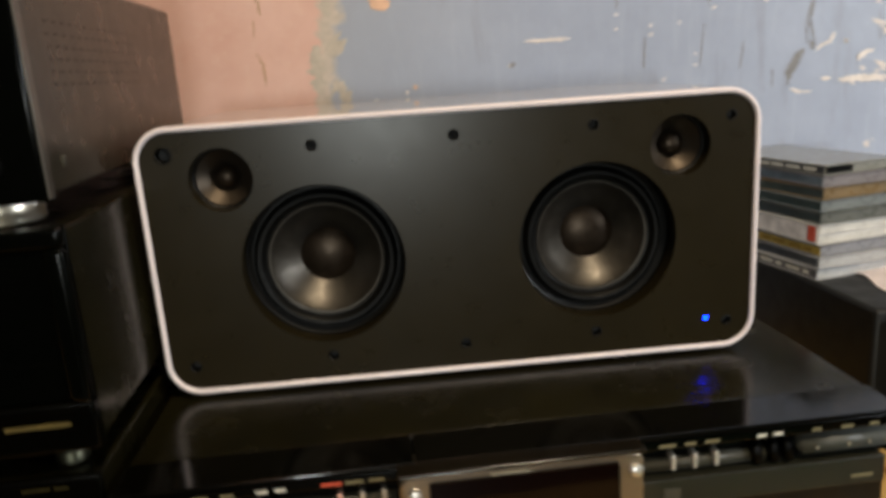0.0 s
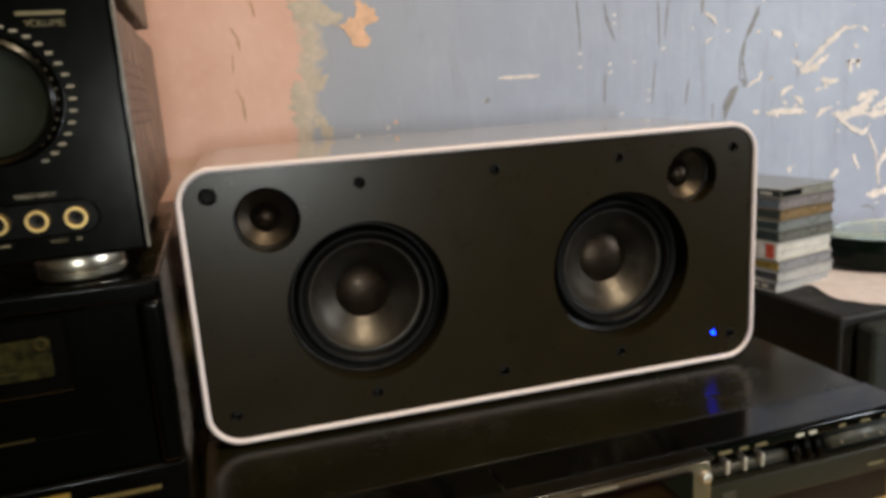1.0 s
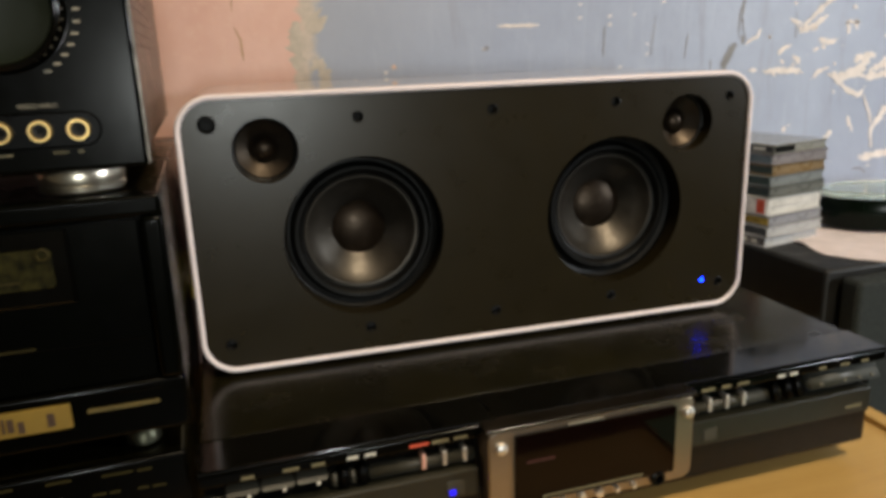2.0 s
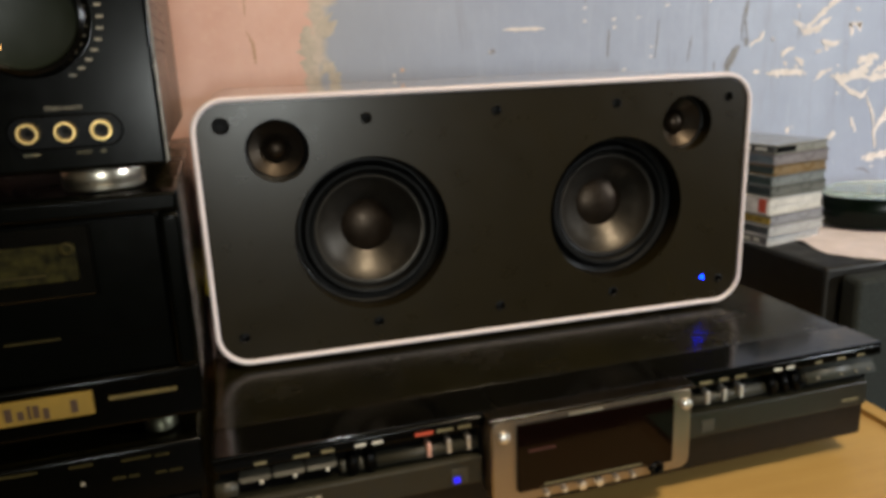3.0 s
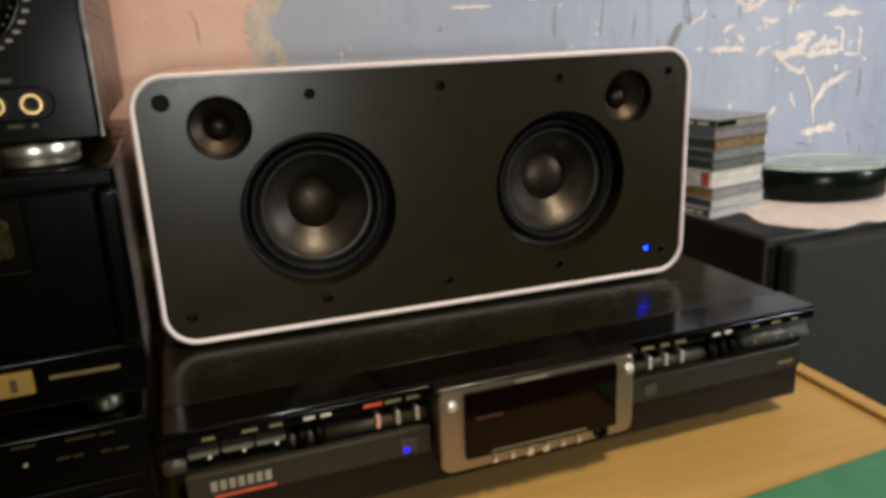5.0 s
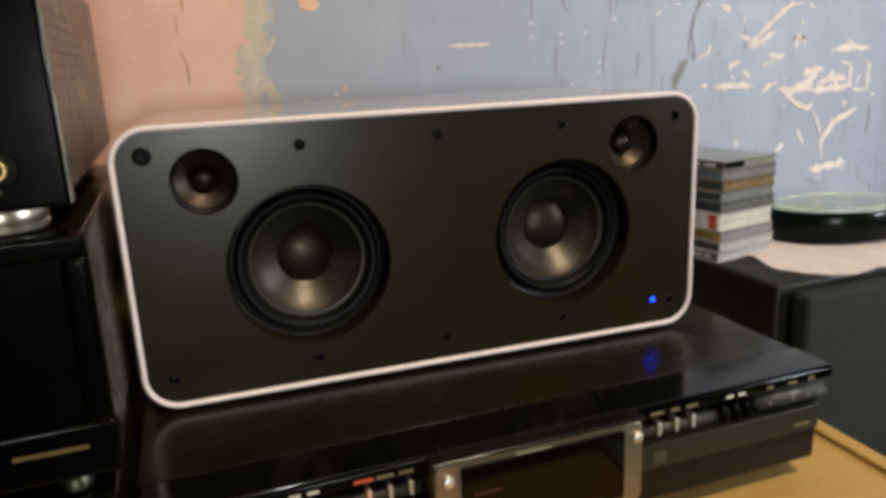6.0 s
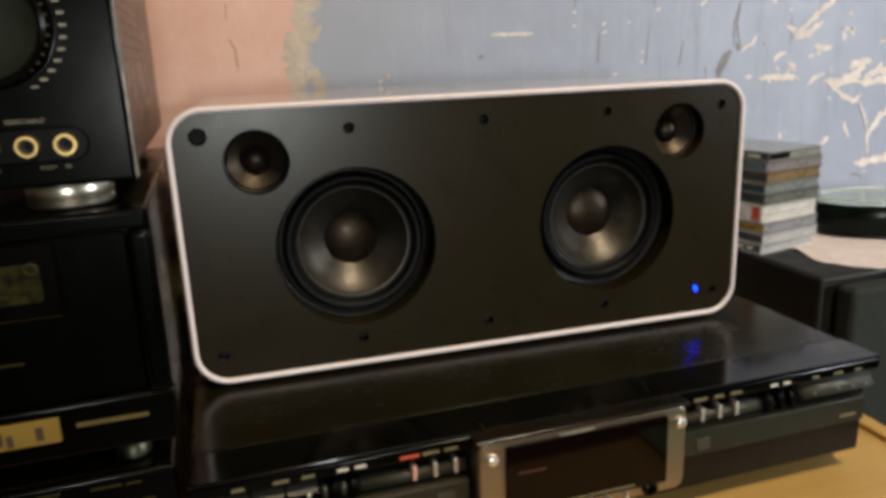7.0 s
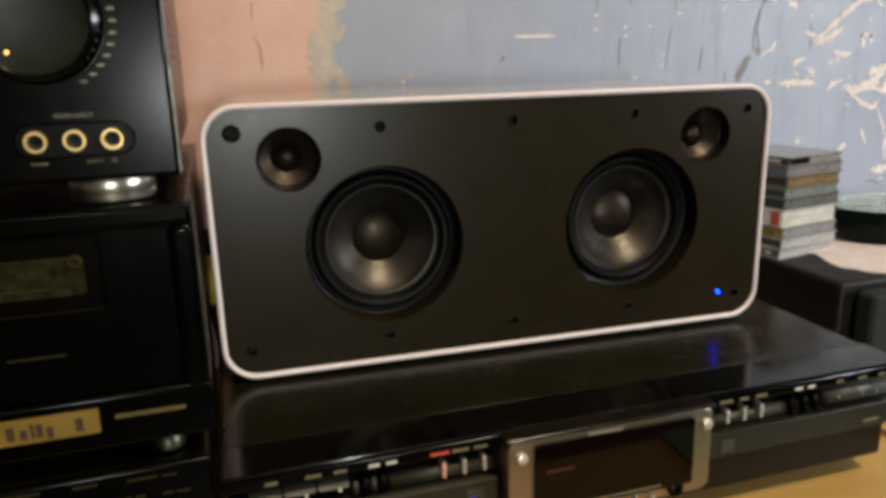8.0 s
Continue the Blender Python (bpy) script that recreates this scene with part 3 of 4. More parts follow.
holes = [(x, z, 0.0525, 96) for x, z in WOOF] + [(x, z, 0.0200, 64) for x, z in TWT] + [(x, z, hole_radius(x, z), 24) for x, z in SCREWS] + [(*LED_AT, 0.0013, 16)]
part("front_panel", plate_with_holes(round_rect(SW, SH, SR, 0.00365, 12), holes, 0.0022, 0.014), PANEL, spk, "satin black front panel")
for x, z in WOOF:
    drv = part("woofer", lathe([(0.0530, 0.0035), (0.0520, 0.0090), (0.0492, 0.0105), (0.0478, 0.0105), (0.0470, 0.0090)], x, z, 96, 0.0085), RUBBER, spk, "woofer in a deep black recess")
    part("surround", lathe([(0.0470, 0.0092), (0.0462, 0.0068), (0.0445, 0.0054), (0.0425, 0.0056), (0.0408, 0.0074), (0.0400, 0.0098), (0.0388, 0.0102), (0.0380, 0.0094)], x, z, 96, 0.0085), RUBBER, drv, "black rubber surround")
    part("cone", lathe([(0.0380, 0.0094), (0.0366, 0.0096), (0.0358, 0.0112), (0.0290, 0.0158), (0.0220, 0.0212), (0.0150, 0.0272)], x, z, 96, 0.0085), CONE, drv, "grey satin cone")
    part("dust_cap", lathe([(0.0186, 0.0250), (0.0184, 0.0241), (0.0170, 0.0234), (0.0146, 0.0224), (0.0112, 0.0214), (0.0070, 0.0206), (0.0026, 0.0202), (0, 0.0201)], x, z, 64, 0.0085), CAP, drv, "dark domed dust cap")
for x, z in TWT:
    drv = part("tweeter", lathe([(0.0202, 0.0035), (0.0200, 0.0058), (0.0188, 0.0064), (0.0178, 0.0060)], x, z, 64, 0.0075), RUBBER, spk, "small tweeter in a round recess")
    part("cone", lathe([(0.0178, 0.0060), (0.0172, 0.0066), (0.0120, 0.0102), (0.0078, 0.0135)], x, z, 64, 0.0075), TWEET, drv, "brownish grey cone")
    part("dust_cap", lathe([(0.0086, 0.0130), (0.0084, 0.0116), (0.0070, 0.0092), (0.0048, 0.0078), (0.0020, 0.0071), (0, 0.0070)], x, z, 48, 0.0075), CAP, drv)
for x, z in SCREWS:
    r = hole_radius(x, z)
    part("screw", lathe([(r + 0.0001, 0.0085), (r * 0.8, 0.0078), (r * 0.3, 0.0082), (0, 0.0088)], x, z, 24), PIT, spk)
    part("collar", lathe([(r + 0.0009, 0.0023), (r + 0.0008, 0.0019), (r + 0.0002, 0.0017), (r - 0.0003, 0.0022), (r - 0.0003, 0.0080)], x, z, 24), RUBBER, spk)
part("indicator", lathe([(0.00135, 0.006), (0.00122, 0.0022), (0.0008, 0.0015), (0, 0.0012)], *LED_AT, 16), BLUE_LED, spk, "lit blue power diode")
for fx in (0.04, 0.358):
    for fy in (0.03, 0.20):
        part("rubber_foot", spin_z([(0, -0.003), (0.009, -0.003), (0.0095, -0.001), (0.0095, 0.001), (0, 0.001)], fx, fy, 24), RUBBER, spk)

# ---------------------------------------------------------------- twin-tray disc recorder under the speaker
CDX, CDY, CDT = -0.001, -0.1135, 1.5
cd = thing("disc_recorder", "black twin-tray disc recorder on the table under the speaker", "disc player", (CDX, CDY, TZ), CDT)
B0, B1, CW, CDD = 0.017, 0.085, 0.436, 0.335
STRIP, DY = 0.034, -0.0110
part("top_cover", box(0.0012, CW - 0.0012, STRIP, CDD, 0.0775, B1, 0.0012), METAL_TOP, cd, "dusty black painted steel cover")
part("chassis", box(0.004, CW - 0.004, 0.014, CDD, B0, 0.0774, 0.001), BLACK, cd)
# wrap-over top strips of the front, with seams
for a, b in ((0.0, 0.15885), (0.15915, CW)):
    part("top_strip", box(a, b, 0.0012, STRIP - 0.0006, 0.0788, B1 + 0.0004, 0.0007, 2), GLOSS, cd, "glossy black strip over the front edge")
part("label_lip", box(0.0, CW, 0.0, 0.012, 0.0765, 0.0840, 0.0016, 3), BLACK, cd)
part("key_recess", box(0.002, CW - 0.002, 0.0095, 0.0145, 0.056, 0.0764), DEEP, cd)
part("lower_panel", box(0.005, CW - 0.006, 0.0045, 0.0135, B0 - 0.001, 0.0425, 0.002), BROWNBLACK, cd, "brown-black lower front panel")
for fx in (0.05, 0.386):
    for fy in (0.045, 0.29):
        part("foot", spin_z([(0, 0), (0.018, 0), (0.0185, 0.003), (0.017, B0 + 0.0005), (0, B0 + 0.0005)], fx, fy, 32), RUBBER, cd)


def wedge(x0, x1, z0, z1, y_low, y_high, y_back, bevel=0.0008):
    """A key whose face leans back towards its top."""
    bm = bmesh.new()
    vs = [bm.verts.new(p) for x in (x0, x1) for p in ((x, y_low, z0), (x, y_high, z1), (x, y_back, z1), (x, y_back, z0))]
    for f in ((0, 1, 2, 3), (4, 7, 6, 5), (0, 4, 5, 1), (1, 5, 6, 2), (2, 6, 7, 3), (3, 7, 4, 0)):
        bm.faces.new([vs[i] for i in f])
    bmesh.ops.recalc_face_normals(bm, faces=bm.faces)
    bmesh.ops.bevel(bm, geom=list(bm.edges), offset=bevel, segments=2, affect="EDGES")
    return bm


def bar(parent, x, z, w, h, y, material, name="print", d=0.0004):
    return part(name, box(x - w / 2, x + w / 2, y - d, y + 0.0006, z - h / 2, z + h / 2), material, parent, smooth=False)


# key row, one side and the other
for x0, x1 in ((0.0125, 0.0295), (0.0302, 0.0475), (0.0482, 0.0650)):
    k = part("key", wedge(x0, x1, 0.0672, 0.0712, 0.0022, 0.0072, 0.0105), KEY, cd, "grey rocker key")
    part("dot", lathe([(0.0011, 0.0006), (0.0009, -0.0006), (0, -0.0007)], (x0 + x1) / 2 + 0.003, 0.0666, 12, 0.0026), PRINT, k)
part("key", wedge(-0.0003, 0.0115, 0.0600, 0.0680, 0.0030, 0.0050, 0.0105), KEY, cd)
for x0 in (0.0700, 0.0800):
    part("key", wedge(x0, x0 + 0.0065, 0.0610, 0.0715, 0.0015, 0.0060, 0.0105), DEEP, cd, "black pushed-in key")
part("key", wedge(0.0665, 0.0700, 0.0615, 0.0690, 0.0030, 0.0052, 0.0105), KEY, cd)
part("key", wedge(0.0765, 0.0800, 0.0615, 0.0690, 0.0030, 0.0052, 0.0105), KEY, cd)
part("key_bank", wedge(0.0870, 0.1480, 0.0610, 0.0680, 0.0040, 0.0065, 0.0105), KEY, cd)
for i, x in enumerate((0.1160, 0.1280, 0.1398)):
    part("toggle_switch", slab(0.0028, 0.0096, 0.0013, 0.0030, 0.0102, x + 0.0002, 0.0612, 0.0009, 4), REDSWITCH if i == 0 else SWITCH, cd, "small upright reddish switch" if i == 0 else "small upright silver switch")
part("key_bank", wedge(0.2830, 0.3580, 0.0610, 0.0680, 0.0040, 0.0065, 0.0105), KEY, cd)
for x in (0.3010, 0.3135, 0.3260):
    part("toggle_switch", slab(0.0028, 0.0096, 0.0013, 0.0030, 0.0102, x + 0.0002, 0.0612, 0.0009, 4), SWITCH, cd, "small upright silver switch")
for x0 in (0.3480, 0.3580, 0.3665):
    part("key", wedge(x0, x0 + 0.0062, 0.0612, 0.0725, 0.0005, 0.0055, 0.0105), DEEP, cd, "black pushed-in key")
rocker = part("rocker_bar", wedge(0.3755, 0.4345, 0.0640, 0.0732, -0.0004, 0.0058, 0.0105, 0.0014), ROCKER, cd, "long grey rocker bar with dots")
for x in (0.3855, 0.4045, 0.4165, 0.4270):
    part("dot", lathe([(0.0010, 0.0006), (0.0008, -0.0006), (0, -0.0007)], x, 0.0668, 12, 0.0012), MARK, rocker)
for x, w, m in ((0.026, 0.007, DIM), (0.0475, 0.009, DIM), (0.0615, 0.0075, DIM), (0.0795, 0.0065, PRINT), (0.0890, 0.0065, PRINT), (0.1158, 0.0115, REDPRINT), (0.1278, 0.0105, DIM), (0.1394, 0.0085, DIM),
                (0.2990, 0.010, DIM), (0.3120, 0.007, DIM), (0.3245, 0.009, DIM), (0.3530, 0.0060, PRINT), (0.3625, 0.0060, PRINT), (0.3850, 0.006, DIM), (0.4030, 0.0075, DIM), (0.4190, 0.006, DIM)):
    bar(cd, x - 0.0015, 0.0792, w * 0.92, 0.0018, 0.0, m)

part("top_strip", box(0.1485, 0.2815, DY - 0.0014, 0.0011, 0.0836, B1 + 0.0012, 0.0014, 5), LIP, cd, "glossy black lip over the display")

# trays
tray_l = part("disc_tray", slab(0.1380, 0.0170, 0.001, -0.0005, 0.0125, 0.0100, 0.0418, 0.0009, 3), TRAY, cd, "charcoal disc tray front")
part("tray_edge", box(0.0102, 0.1478, -0.0012, 0.0030, 0.0575, 0.0590, 0.0004), KEY, tray_l)
part("disc_mark", box(0.1290, 0.1390, -0.0011, 0.0, 0.0440, 0.0535, 0.0003), KEY, tray_l, "small pale disc mark")
part("indicator", box(0.1302, 0.1340, -0.0017, -0.0008, 0.0448, 0.0482, 0.0004), BLUE_DIM, tray_l, "lit blue indicator")
for i in range(7):
    bar(tray_l, 0.0240 + i * 0.0048, 0.0505, 0.0034, 0.0060, -0.0006, MARK, "maker_mark")
bar(tray_l, 0.0400, 0.0440, 0.0330, 0.0014, -0.0006, REDPRINT, "stripe")
tray_r = part("disc_tray", slab(0.1430, 0.0170, 0.001, -0.0005, 0.0125, 0.2830, 0.0418, 0.0009, 3), TRAY, cd, "charcoal disc tray front")
part("disc_mark", box(0.2955, 0.3050, -0.0011, 0.0, 0.0450, 0.0530, 0.0003), KEY, tray_r, "small pale disc mark")
bar(tray_r, 0.4120, 0.0475, 0.0130, 0.0018, -0.0006, DIM)

# display block, proud of the front


def bowed(x0, x1, z0, z1, y, rim):
    """A plate with softly bowed sides and rounded corners."""
    def ring(yy, inset):
        pts = []
        for x, z in round_rect(x1 - x0, z1 - z0, 0.006, inset, 6, x0, z0):
            u = (x - (x0 + x1) / 2) / ((x1 - x0) / 2)
            v = (z - (z0 + z1) / 2) / ((z1 - z0) / 2)
            pts.append((x + 0.0015 * u * (1 - v * v), yy - 0.0015 * (1 - u * u), z - 0.0022 * (1 - u * u) * (1 if v < 0 else 0.2)))
        return pts
    return ring


ring = bowed(0.1505, 0.2795, 0.0305, 0.0848, DY, 0)
disp = part("display_block", loft([ring(0.012, 0), ring(DY + 0.0016, 0), ring(DY + 0.0005, 0.0004), ring(DY, 0.0014)], cap_first=True, cap_last=True), SILVER, cd, "brushed silver display surround")
part("display_window", slab(0.1015, 0.0425, 0.0015, DY - 0.0024, DY + 0.002, 0.1650, 0.0378, 0.0005, 4), WINDOW, disp, "dark red display window")
for x, z in ((0.1575, 0.0742), (0.2755, 0.0742)):
    part("bolt", lathe([(0.0036, 0.001), (0.0036, -0.0016), (0.0030, -0.0026), (0.0014, -0.0033), (0, -0.0034)], x, z, 24, DY), CHROME, disp, "domed chrome bolt")
bar(disp, 0.2130, 0.0406, 0.0640, 0.0011, DY - 0.0025, DIM)
bar(disp, 0.1800, 0.0640, 0.0170, 0.0018, DY - 0.0025, surface("unlit_red_segment", (0.045, 0.010, 0.007), 0.5), "display_segment")
# pale bar under the lip, a painted highlight rather than lettering
bar(disp, 0.2080, 0.0818, 0.0220, 0.0010, DY - 0.0014, MARK)
for i, x in enumerate((0.1830, 0.1945, 0.2060, 0.2170, 0.2285, 0.2395)):
    r = 0.0027 if i in (2, 3) else 0.0018
    part("button", lathe([(r, 0.001), (r, -0.0018), (r * 0.8, -0.0028), (0, -0.0031)], x, 0.0342, 20, DY - 0.001), CHROME, disp, "tiny chrome button")
part("socket", lathe([(0.0048, 0.001), (0.0048, -0.0016), (0.0036, -0.0022), (0.0024, -0.0018), (0.0020, 0.0008), (0, 0.0009)], 0.2560, 0.0352, 24, DY - 0.001), DEEP, disp, "black round socket")

# ---------------------------------------------------------------- hi-fi stack beside it: deck base, cassette deck, amplifier
SX, SY, ST = -0.0045, -0.1075, 2.4
low = thing("hifi_component", "black hi-fi component at the bottom of the stack on the table", "hi-fi unit", (SX, SY, TZ), ST)
part("cover", box(-0.430, -0.001, 0.006, 0.300, 0.010, 0.0955, 0.0015), METAL_TOP, low)
part("front_panel", box(-0.432, 0.0, 0.0, 0.0058, 0.008, 0.0970, 0.0018, 3), BLACK, low)
part("panel_step", box(-0.430, -0.004, -0.0025, 0.001, 0.046, 0.0660, 0.001), DEEP, low)
for x, w, z in ((-0.0945, 0.010, 0.0935), (-0.0835, 0.012, 0.0932), (-0.0582, 0.011, 0.0925), (-0.0325, 0.014, 0.0915), (-0.0200, 0.007, 0.0912),
                (-0.0417, 0.0062, 0.0822), (-0.0346, 0.0050, 0.0820), (-0.0217, 0.0052, 0.0815), (-0.0144, 0.0062, 0.0812)):
    bar(low, x, z, w, 0.0012, 0.0, FAINT)
part("indicator", lathe([(0.0012, 0.0006), (0.0010, -0.0008), (0, -0.0010)], -0.0587, 0.0825, 12), MARK, low)
part("slot", box(-0.060, -0.006, -0.0042, 0.0, 0.0480, 0.0580, 0.0008), DEEP, low)
for fx in (-0.38, -0.05):
    for fy in (0.04, 0.25):
        part("foot", spin_z([(0, 0), (0.017, 0), (0.017, 0.0105), (0, 0.0105)], fx, fy, 28), RUBBER, low)

DZ = TZ + 0.097
deck = thing("cassette_deck", "black cassette deck with a gold label standing in the stack", "cassette deck", (SX, SY, DZ), ST)
part("cover", box(-0.430, 0.0030, 0.008, 0.290, 0.0170, 0.1285, 0.0015), METAL_TOP, deck, "dark painted steel cover")
# front with a deep door opening: a top band, a rounded post beside the door and a lower band
part("front_panel", box(-0.432, 0.0042, 0.0040, 0.0078, 0.0140, 0.1300, 0.0012, 2), SATIN, deck)
part("top_band", box(-0.432, 0.0042, -0.0022, 0.0045, 0.1200, 0.1300, 0.0024, 4), SATIN, deck, "satin black band over the cassette door")
part("side_post", box(-0.0066, 0.0044, -0.0026, 0.0045, 0.0405, 0.1202, 0.0032, 5), SATIN, deck, "rounded post beside the cassette door")
part("lower_band", box(-0.432, 0.0042, -0.0010, 0.0045, 0.0140, 0.0407, 0.0018, 3), BLACK, deck)
door = part("cassette_door", slab(0.1480, 0.0780, 0.0015, 0.0012, 0.0045, -0.1550, 0.0412, 0.0008, 3), SATIN, deck, "smoked glossy cassette door")
part("tape_window", slab(0.1080, 0.0340, 0.0020, 0.0004, 0.0020, -0.1450, 0.0830, 0.0007, 4), SMOKE, door, "smoked window in the door")
part("window_rib", box(-0.0378, -0.0362, -0.0002, 0.0020, 0.0830, 0.1170, 0.0005), BLACK, door)
part("cassette_tape", slab(0.0920, 0.0180, 0.002, -0.0002, 0.001, -0.1360, 0.0910, 0.0003, 3), TAPE, door, "olive cassette label behind the window")
for x in (-0.0475, -0.1010):
    part("tape_hub", lathe([(0.0030, 0.001), (0.0030, -0.0006), (0.0021, -0.0009), (0.0016, 0.0004), (0, 0.0004)], x, 0.1065, 20, -0.0003), FAINT, door)
bar(door, -0.0900, 0.0950, 0.0640, 0.0012, -0.0003, FAINT)
bar(door, -0.0690, 0.0630, 0.0240, 0.0009, 0.0011, FAINT)
part("door_line", box(-0.1500, -0.0105, 0.0006, 0.0020, 0.0615, 0.0622, 0.0002), BLACK, door)
lab = part("gold_label", slab(0.0620, 0.0120, 0.0004, -0.0026, 0.0, -0.1090, 0.0235, 0.0003, 2), LABEL_GOLD, deck, "gold label with dark print")
for x, w, h, z in ((-0.0842, 0.0036, 0.0066, 0.0292), (-0.0790, 0.0032, 0.0044, 0.0282), (-0.0752, 0.0014, 0.0068, 0.0294), (-0.0722, 0.0030, 0.0064, 0.0292), (-0.0680, 0.0030, 0.0056, 0.0276), (-0.0555, 0.0036, 0.0064, 0.0291)):
    bar(lab, x, z + 0.0002, w * 0.85, h, -0.0027, LABEL_INK)
part("triangle_mark", lathe([(0.0034, 0.0), (0.0034, -0.0003), (0, -0.0003)], -0.0965, 0.0295, 3, -0.0027), LABEL_INK, lab)
for i in range(11):
    bar(deck, -0.0388 + i * 0.0029, 0.0298, 0.0027, 0.0019, -0.0012, GOLD_PRINT, "maker_mark")
part("ridge", box(-0.0300, -0.0060, -0.0016, 0.001, 0.0362, 0.0368, 0.0003), BLACK, deck)
for fx in (-0.41, -0.0205):
    for fy in (0.022, 0.25):
        part("foot", spin_z([(0, 0), (0.0085, 0.0), (0.0085, 0.0045), (0.0065, 0.0075), (0.0070, 0.0172), (0, 0.0172)], fx, fy, 28), FOOT_DULL if fy < 0.1 else RUBBER, deck, "dull metal foot" if fy < 0.1 else "")

AZ = DZ + 0.130
amp = thing("amplifier", "black amplifier with a large volume knob and gold sockets", "amplifier", (SX, SY, AZ), ST)
AH0, AH1 = 0.0120, 0.1220
part("front_panel", box(-0.432, 0.0020, 0.0, 0.0075, AH0, AH1, 0.0022, 3), SATIN, amp, "satin black front panel")
# added strip: the bright reflection along the front plate's edge, put in as colour
part("edge_glint", box(0.0012, 0.0027, 0.0010, 0.0072, AH0 + 0.0012, AH1 - 0.0012, 0.0004), EDGE_GLINT, amp, "thin highlight along the edge of the front plate")
cover = part("cover", box(-0.430, -0.0012, 0.0077, 0.304, AH0 + 0.002, AH1 - 0.0005, 0.002, 3), SIDE, amp, "dark metal cover with vent slots")
for r in range(6):
    for c in range(14):
        y0 = 0.040 + c * 0.0112
        z = 0.0970 - r * 0.0062
        part("vent_slot", box(-0.0016, -0.0010, y0, y0 + 0.0046, z - 0.0004, z + 0.0004), DEEP, cover, smooth=False)
part("screw", box(-0.002, 0.0006, 0.029, 0.035, AH0 + 0.013, AH0 + 0.019, 0.0012), KEY, cover, "cover screw")
for fx in (-0.402, -0.0300):
    for fy in (0.024, 0.262):
        ft = part("foot", spin_z([(0, 0.0006), (0.0170, 0.0006), (0.0185, 0.0018), (0.0188, 0.0040), (0.0182, 0.0046), (0.0186, 0.0056), (0.0190, 0.0100), (0.0182, 0.0118), (0, 0.0121)], fx, fy, 64), FOOT, amp, "polished metal foot")
        part("pad", spin_z([(0, 0), (0.012, 0), (0.012, 0.0008), (0, 0.0008)], fx, fy, 24), RUBBER, ft)
KX, KZ = -0.0480, 0.0800
knob = part("volume_knob", lathe([(0.0262, 0.0), (0.0262, -0.0020), (0.0254, -0.0050), (0.0248, -0.0090), (0.0230, -0.0102), (0.0220, -0.0090)], KX, KZ, 96), GLOSS, amp, "large round volume knob")
part("knob_face", lathe([(0.0220, -0.0090), (0.0212, -0.0078), (0.0150, -0.0066), (0.0060, -0.0060), (0, -0.0058)], KX, KZ, 96), KNOB, knob, "green-grey concave knob face")
part("indicator", lathe([(0.0009, 0), (0.0007, -0.0006), (0, -0.0007)], KX - 0.0105, KZ - 0.0130, 16, -0.0068), AMBER, knob, "lit amber dot")
for i in range(20):
    a = radians(-59 + i * 9.6)
    t = part("scale_tick", box(-0.0014, 0.0014, -0.0004, 0.0006, -0.0006, 0.0006), MARK, amp, smooth=False)
    t.location = (KX + 0.0296 * math.cos(a), -0.0001, KZ + 0.0296 * math.sin(a))
writing("VOLUME", 0.0038, DIM, amp, (-0.0240, -0.0003, 0.1095))
bar(amp, -0.0250, 0.1135, 0.0180, 0.0016, 0.0, DIM)
well = part("socket_plate", slab(0.0480, 0.0150, 0.0075, -0.0012, 0.001, -0.0632, 0.0228, 0.0008, 8), DEEP, amp, "rounded black socket plate")
for x in (-0.0542, -0.0391, -0.0242):
    j = part("socket", lathe([(0.0047, 0.0), (0.0047, -0.0030), (0.0043, -0.0037), (0.0035, -0.0037), (0.0031, -0.0030), (0.0031, 0.0)], x, 0.0303, 32, -0.0012), GOLD, well, "gold-plated round socket")
    part("core", lathe([(0.0031, -0.0010), (0.0014, -0.0008), (0.0010, 0.0004), (0, 0.0004)], x, 0.0303, 24, -0.0012), PIT, j)
writing("VIDEO INPUT", 0.0026, MARK, amp, (-0.0388, -0.0003, 0.0405))
bar(amp, -0.0547, 0.0207, 0.0065, 0.0010, 0.0, DIM)
writing("AUDIO", 0.0021, DIM, amp, (-0.0328, -0.0003, 0.0207))
bar(amp, -0.0250, 0.0207, 0.0022, 0.0016, 0.0, DIM)

top_unit = thing("hifi_component", "olive-black box standing on the amplifier", "hi-fi unit", (SX - 0.004, SY + 0.09, AZ + AH1 - 0.0005), ST)
part("cover", box(-0.36, 0.0, 0.0, 0.190, 0.0105, 0.066, 0.002), OLIVE, top_unit)
for fx in (-0.33, -0.03):
    for fy in (0.03, 0.16):
        part("foot", spin_z([(0, 0), (0.010, 0), (0.010, 0.0108), (0, 0.0108)], fx, fy, 20), RUBBER, top_unit)

# lead hanging in the gap behind the stack
lead = thing("yellow_cable", "yellow sheathed cable hanging behind the speaker", "cable", (-0.0145, 0.2365, TZ))
part("lower_sheath", tube([(0.002 * math.sin(i * 0.7), 0, 0.001 + 0.0098 * i) for i in range(8)], 0.0045, 12), RUBBER, lead, "black lower length")
part("sheath", tube([(0.002 * math.sin(i * 0.7), 0, 0.001 + 0.0098 * i) for i in range(7, 13)], 0.0060, 12), YELLOW, lead)
part("plug", spin_z([(0, 0.118), (0.0068, 0.118), (0.0070, 0.124), (0.0050, 0.140), (0, 0.1405)], 0.002 * math.sin(8.4), 0, 16), RUBBER, lead, "black plug")

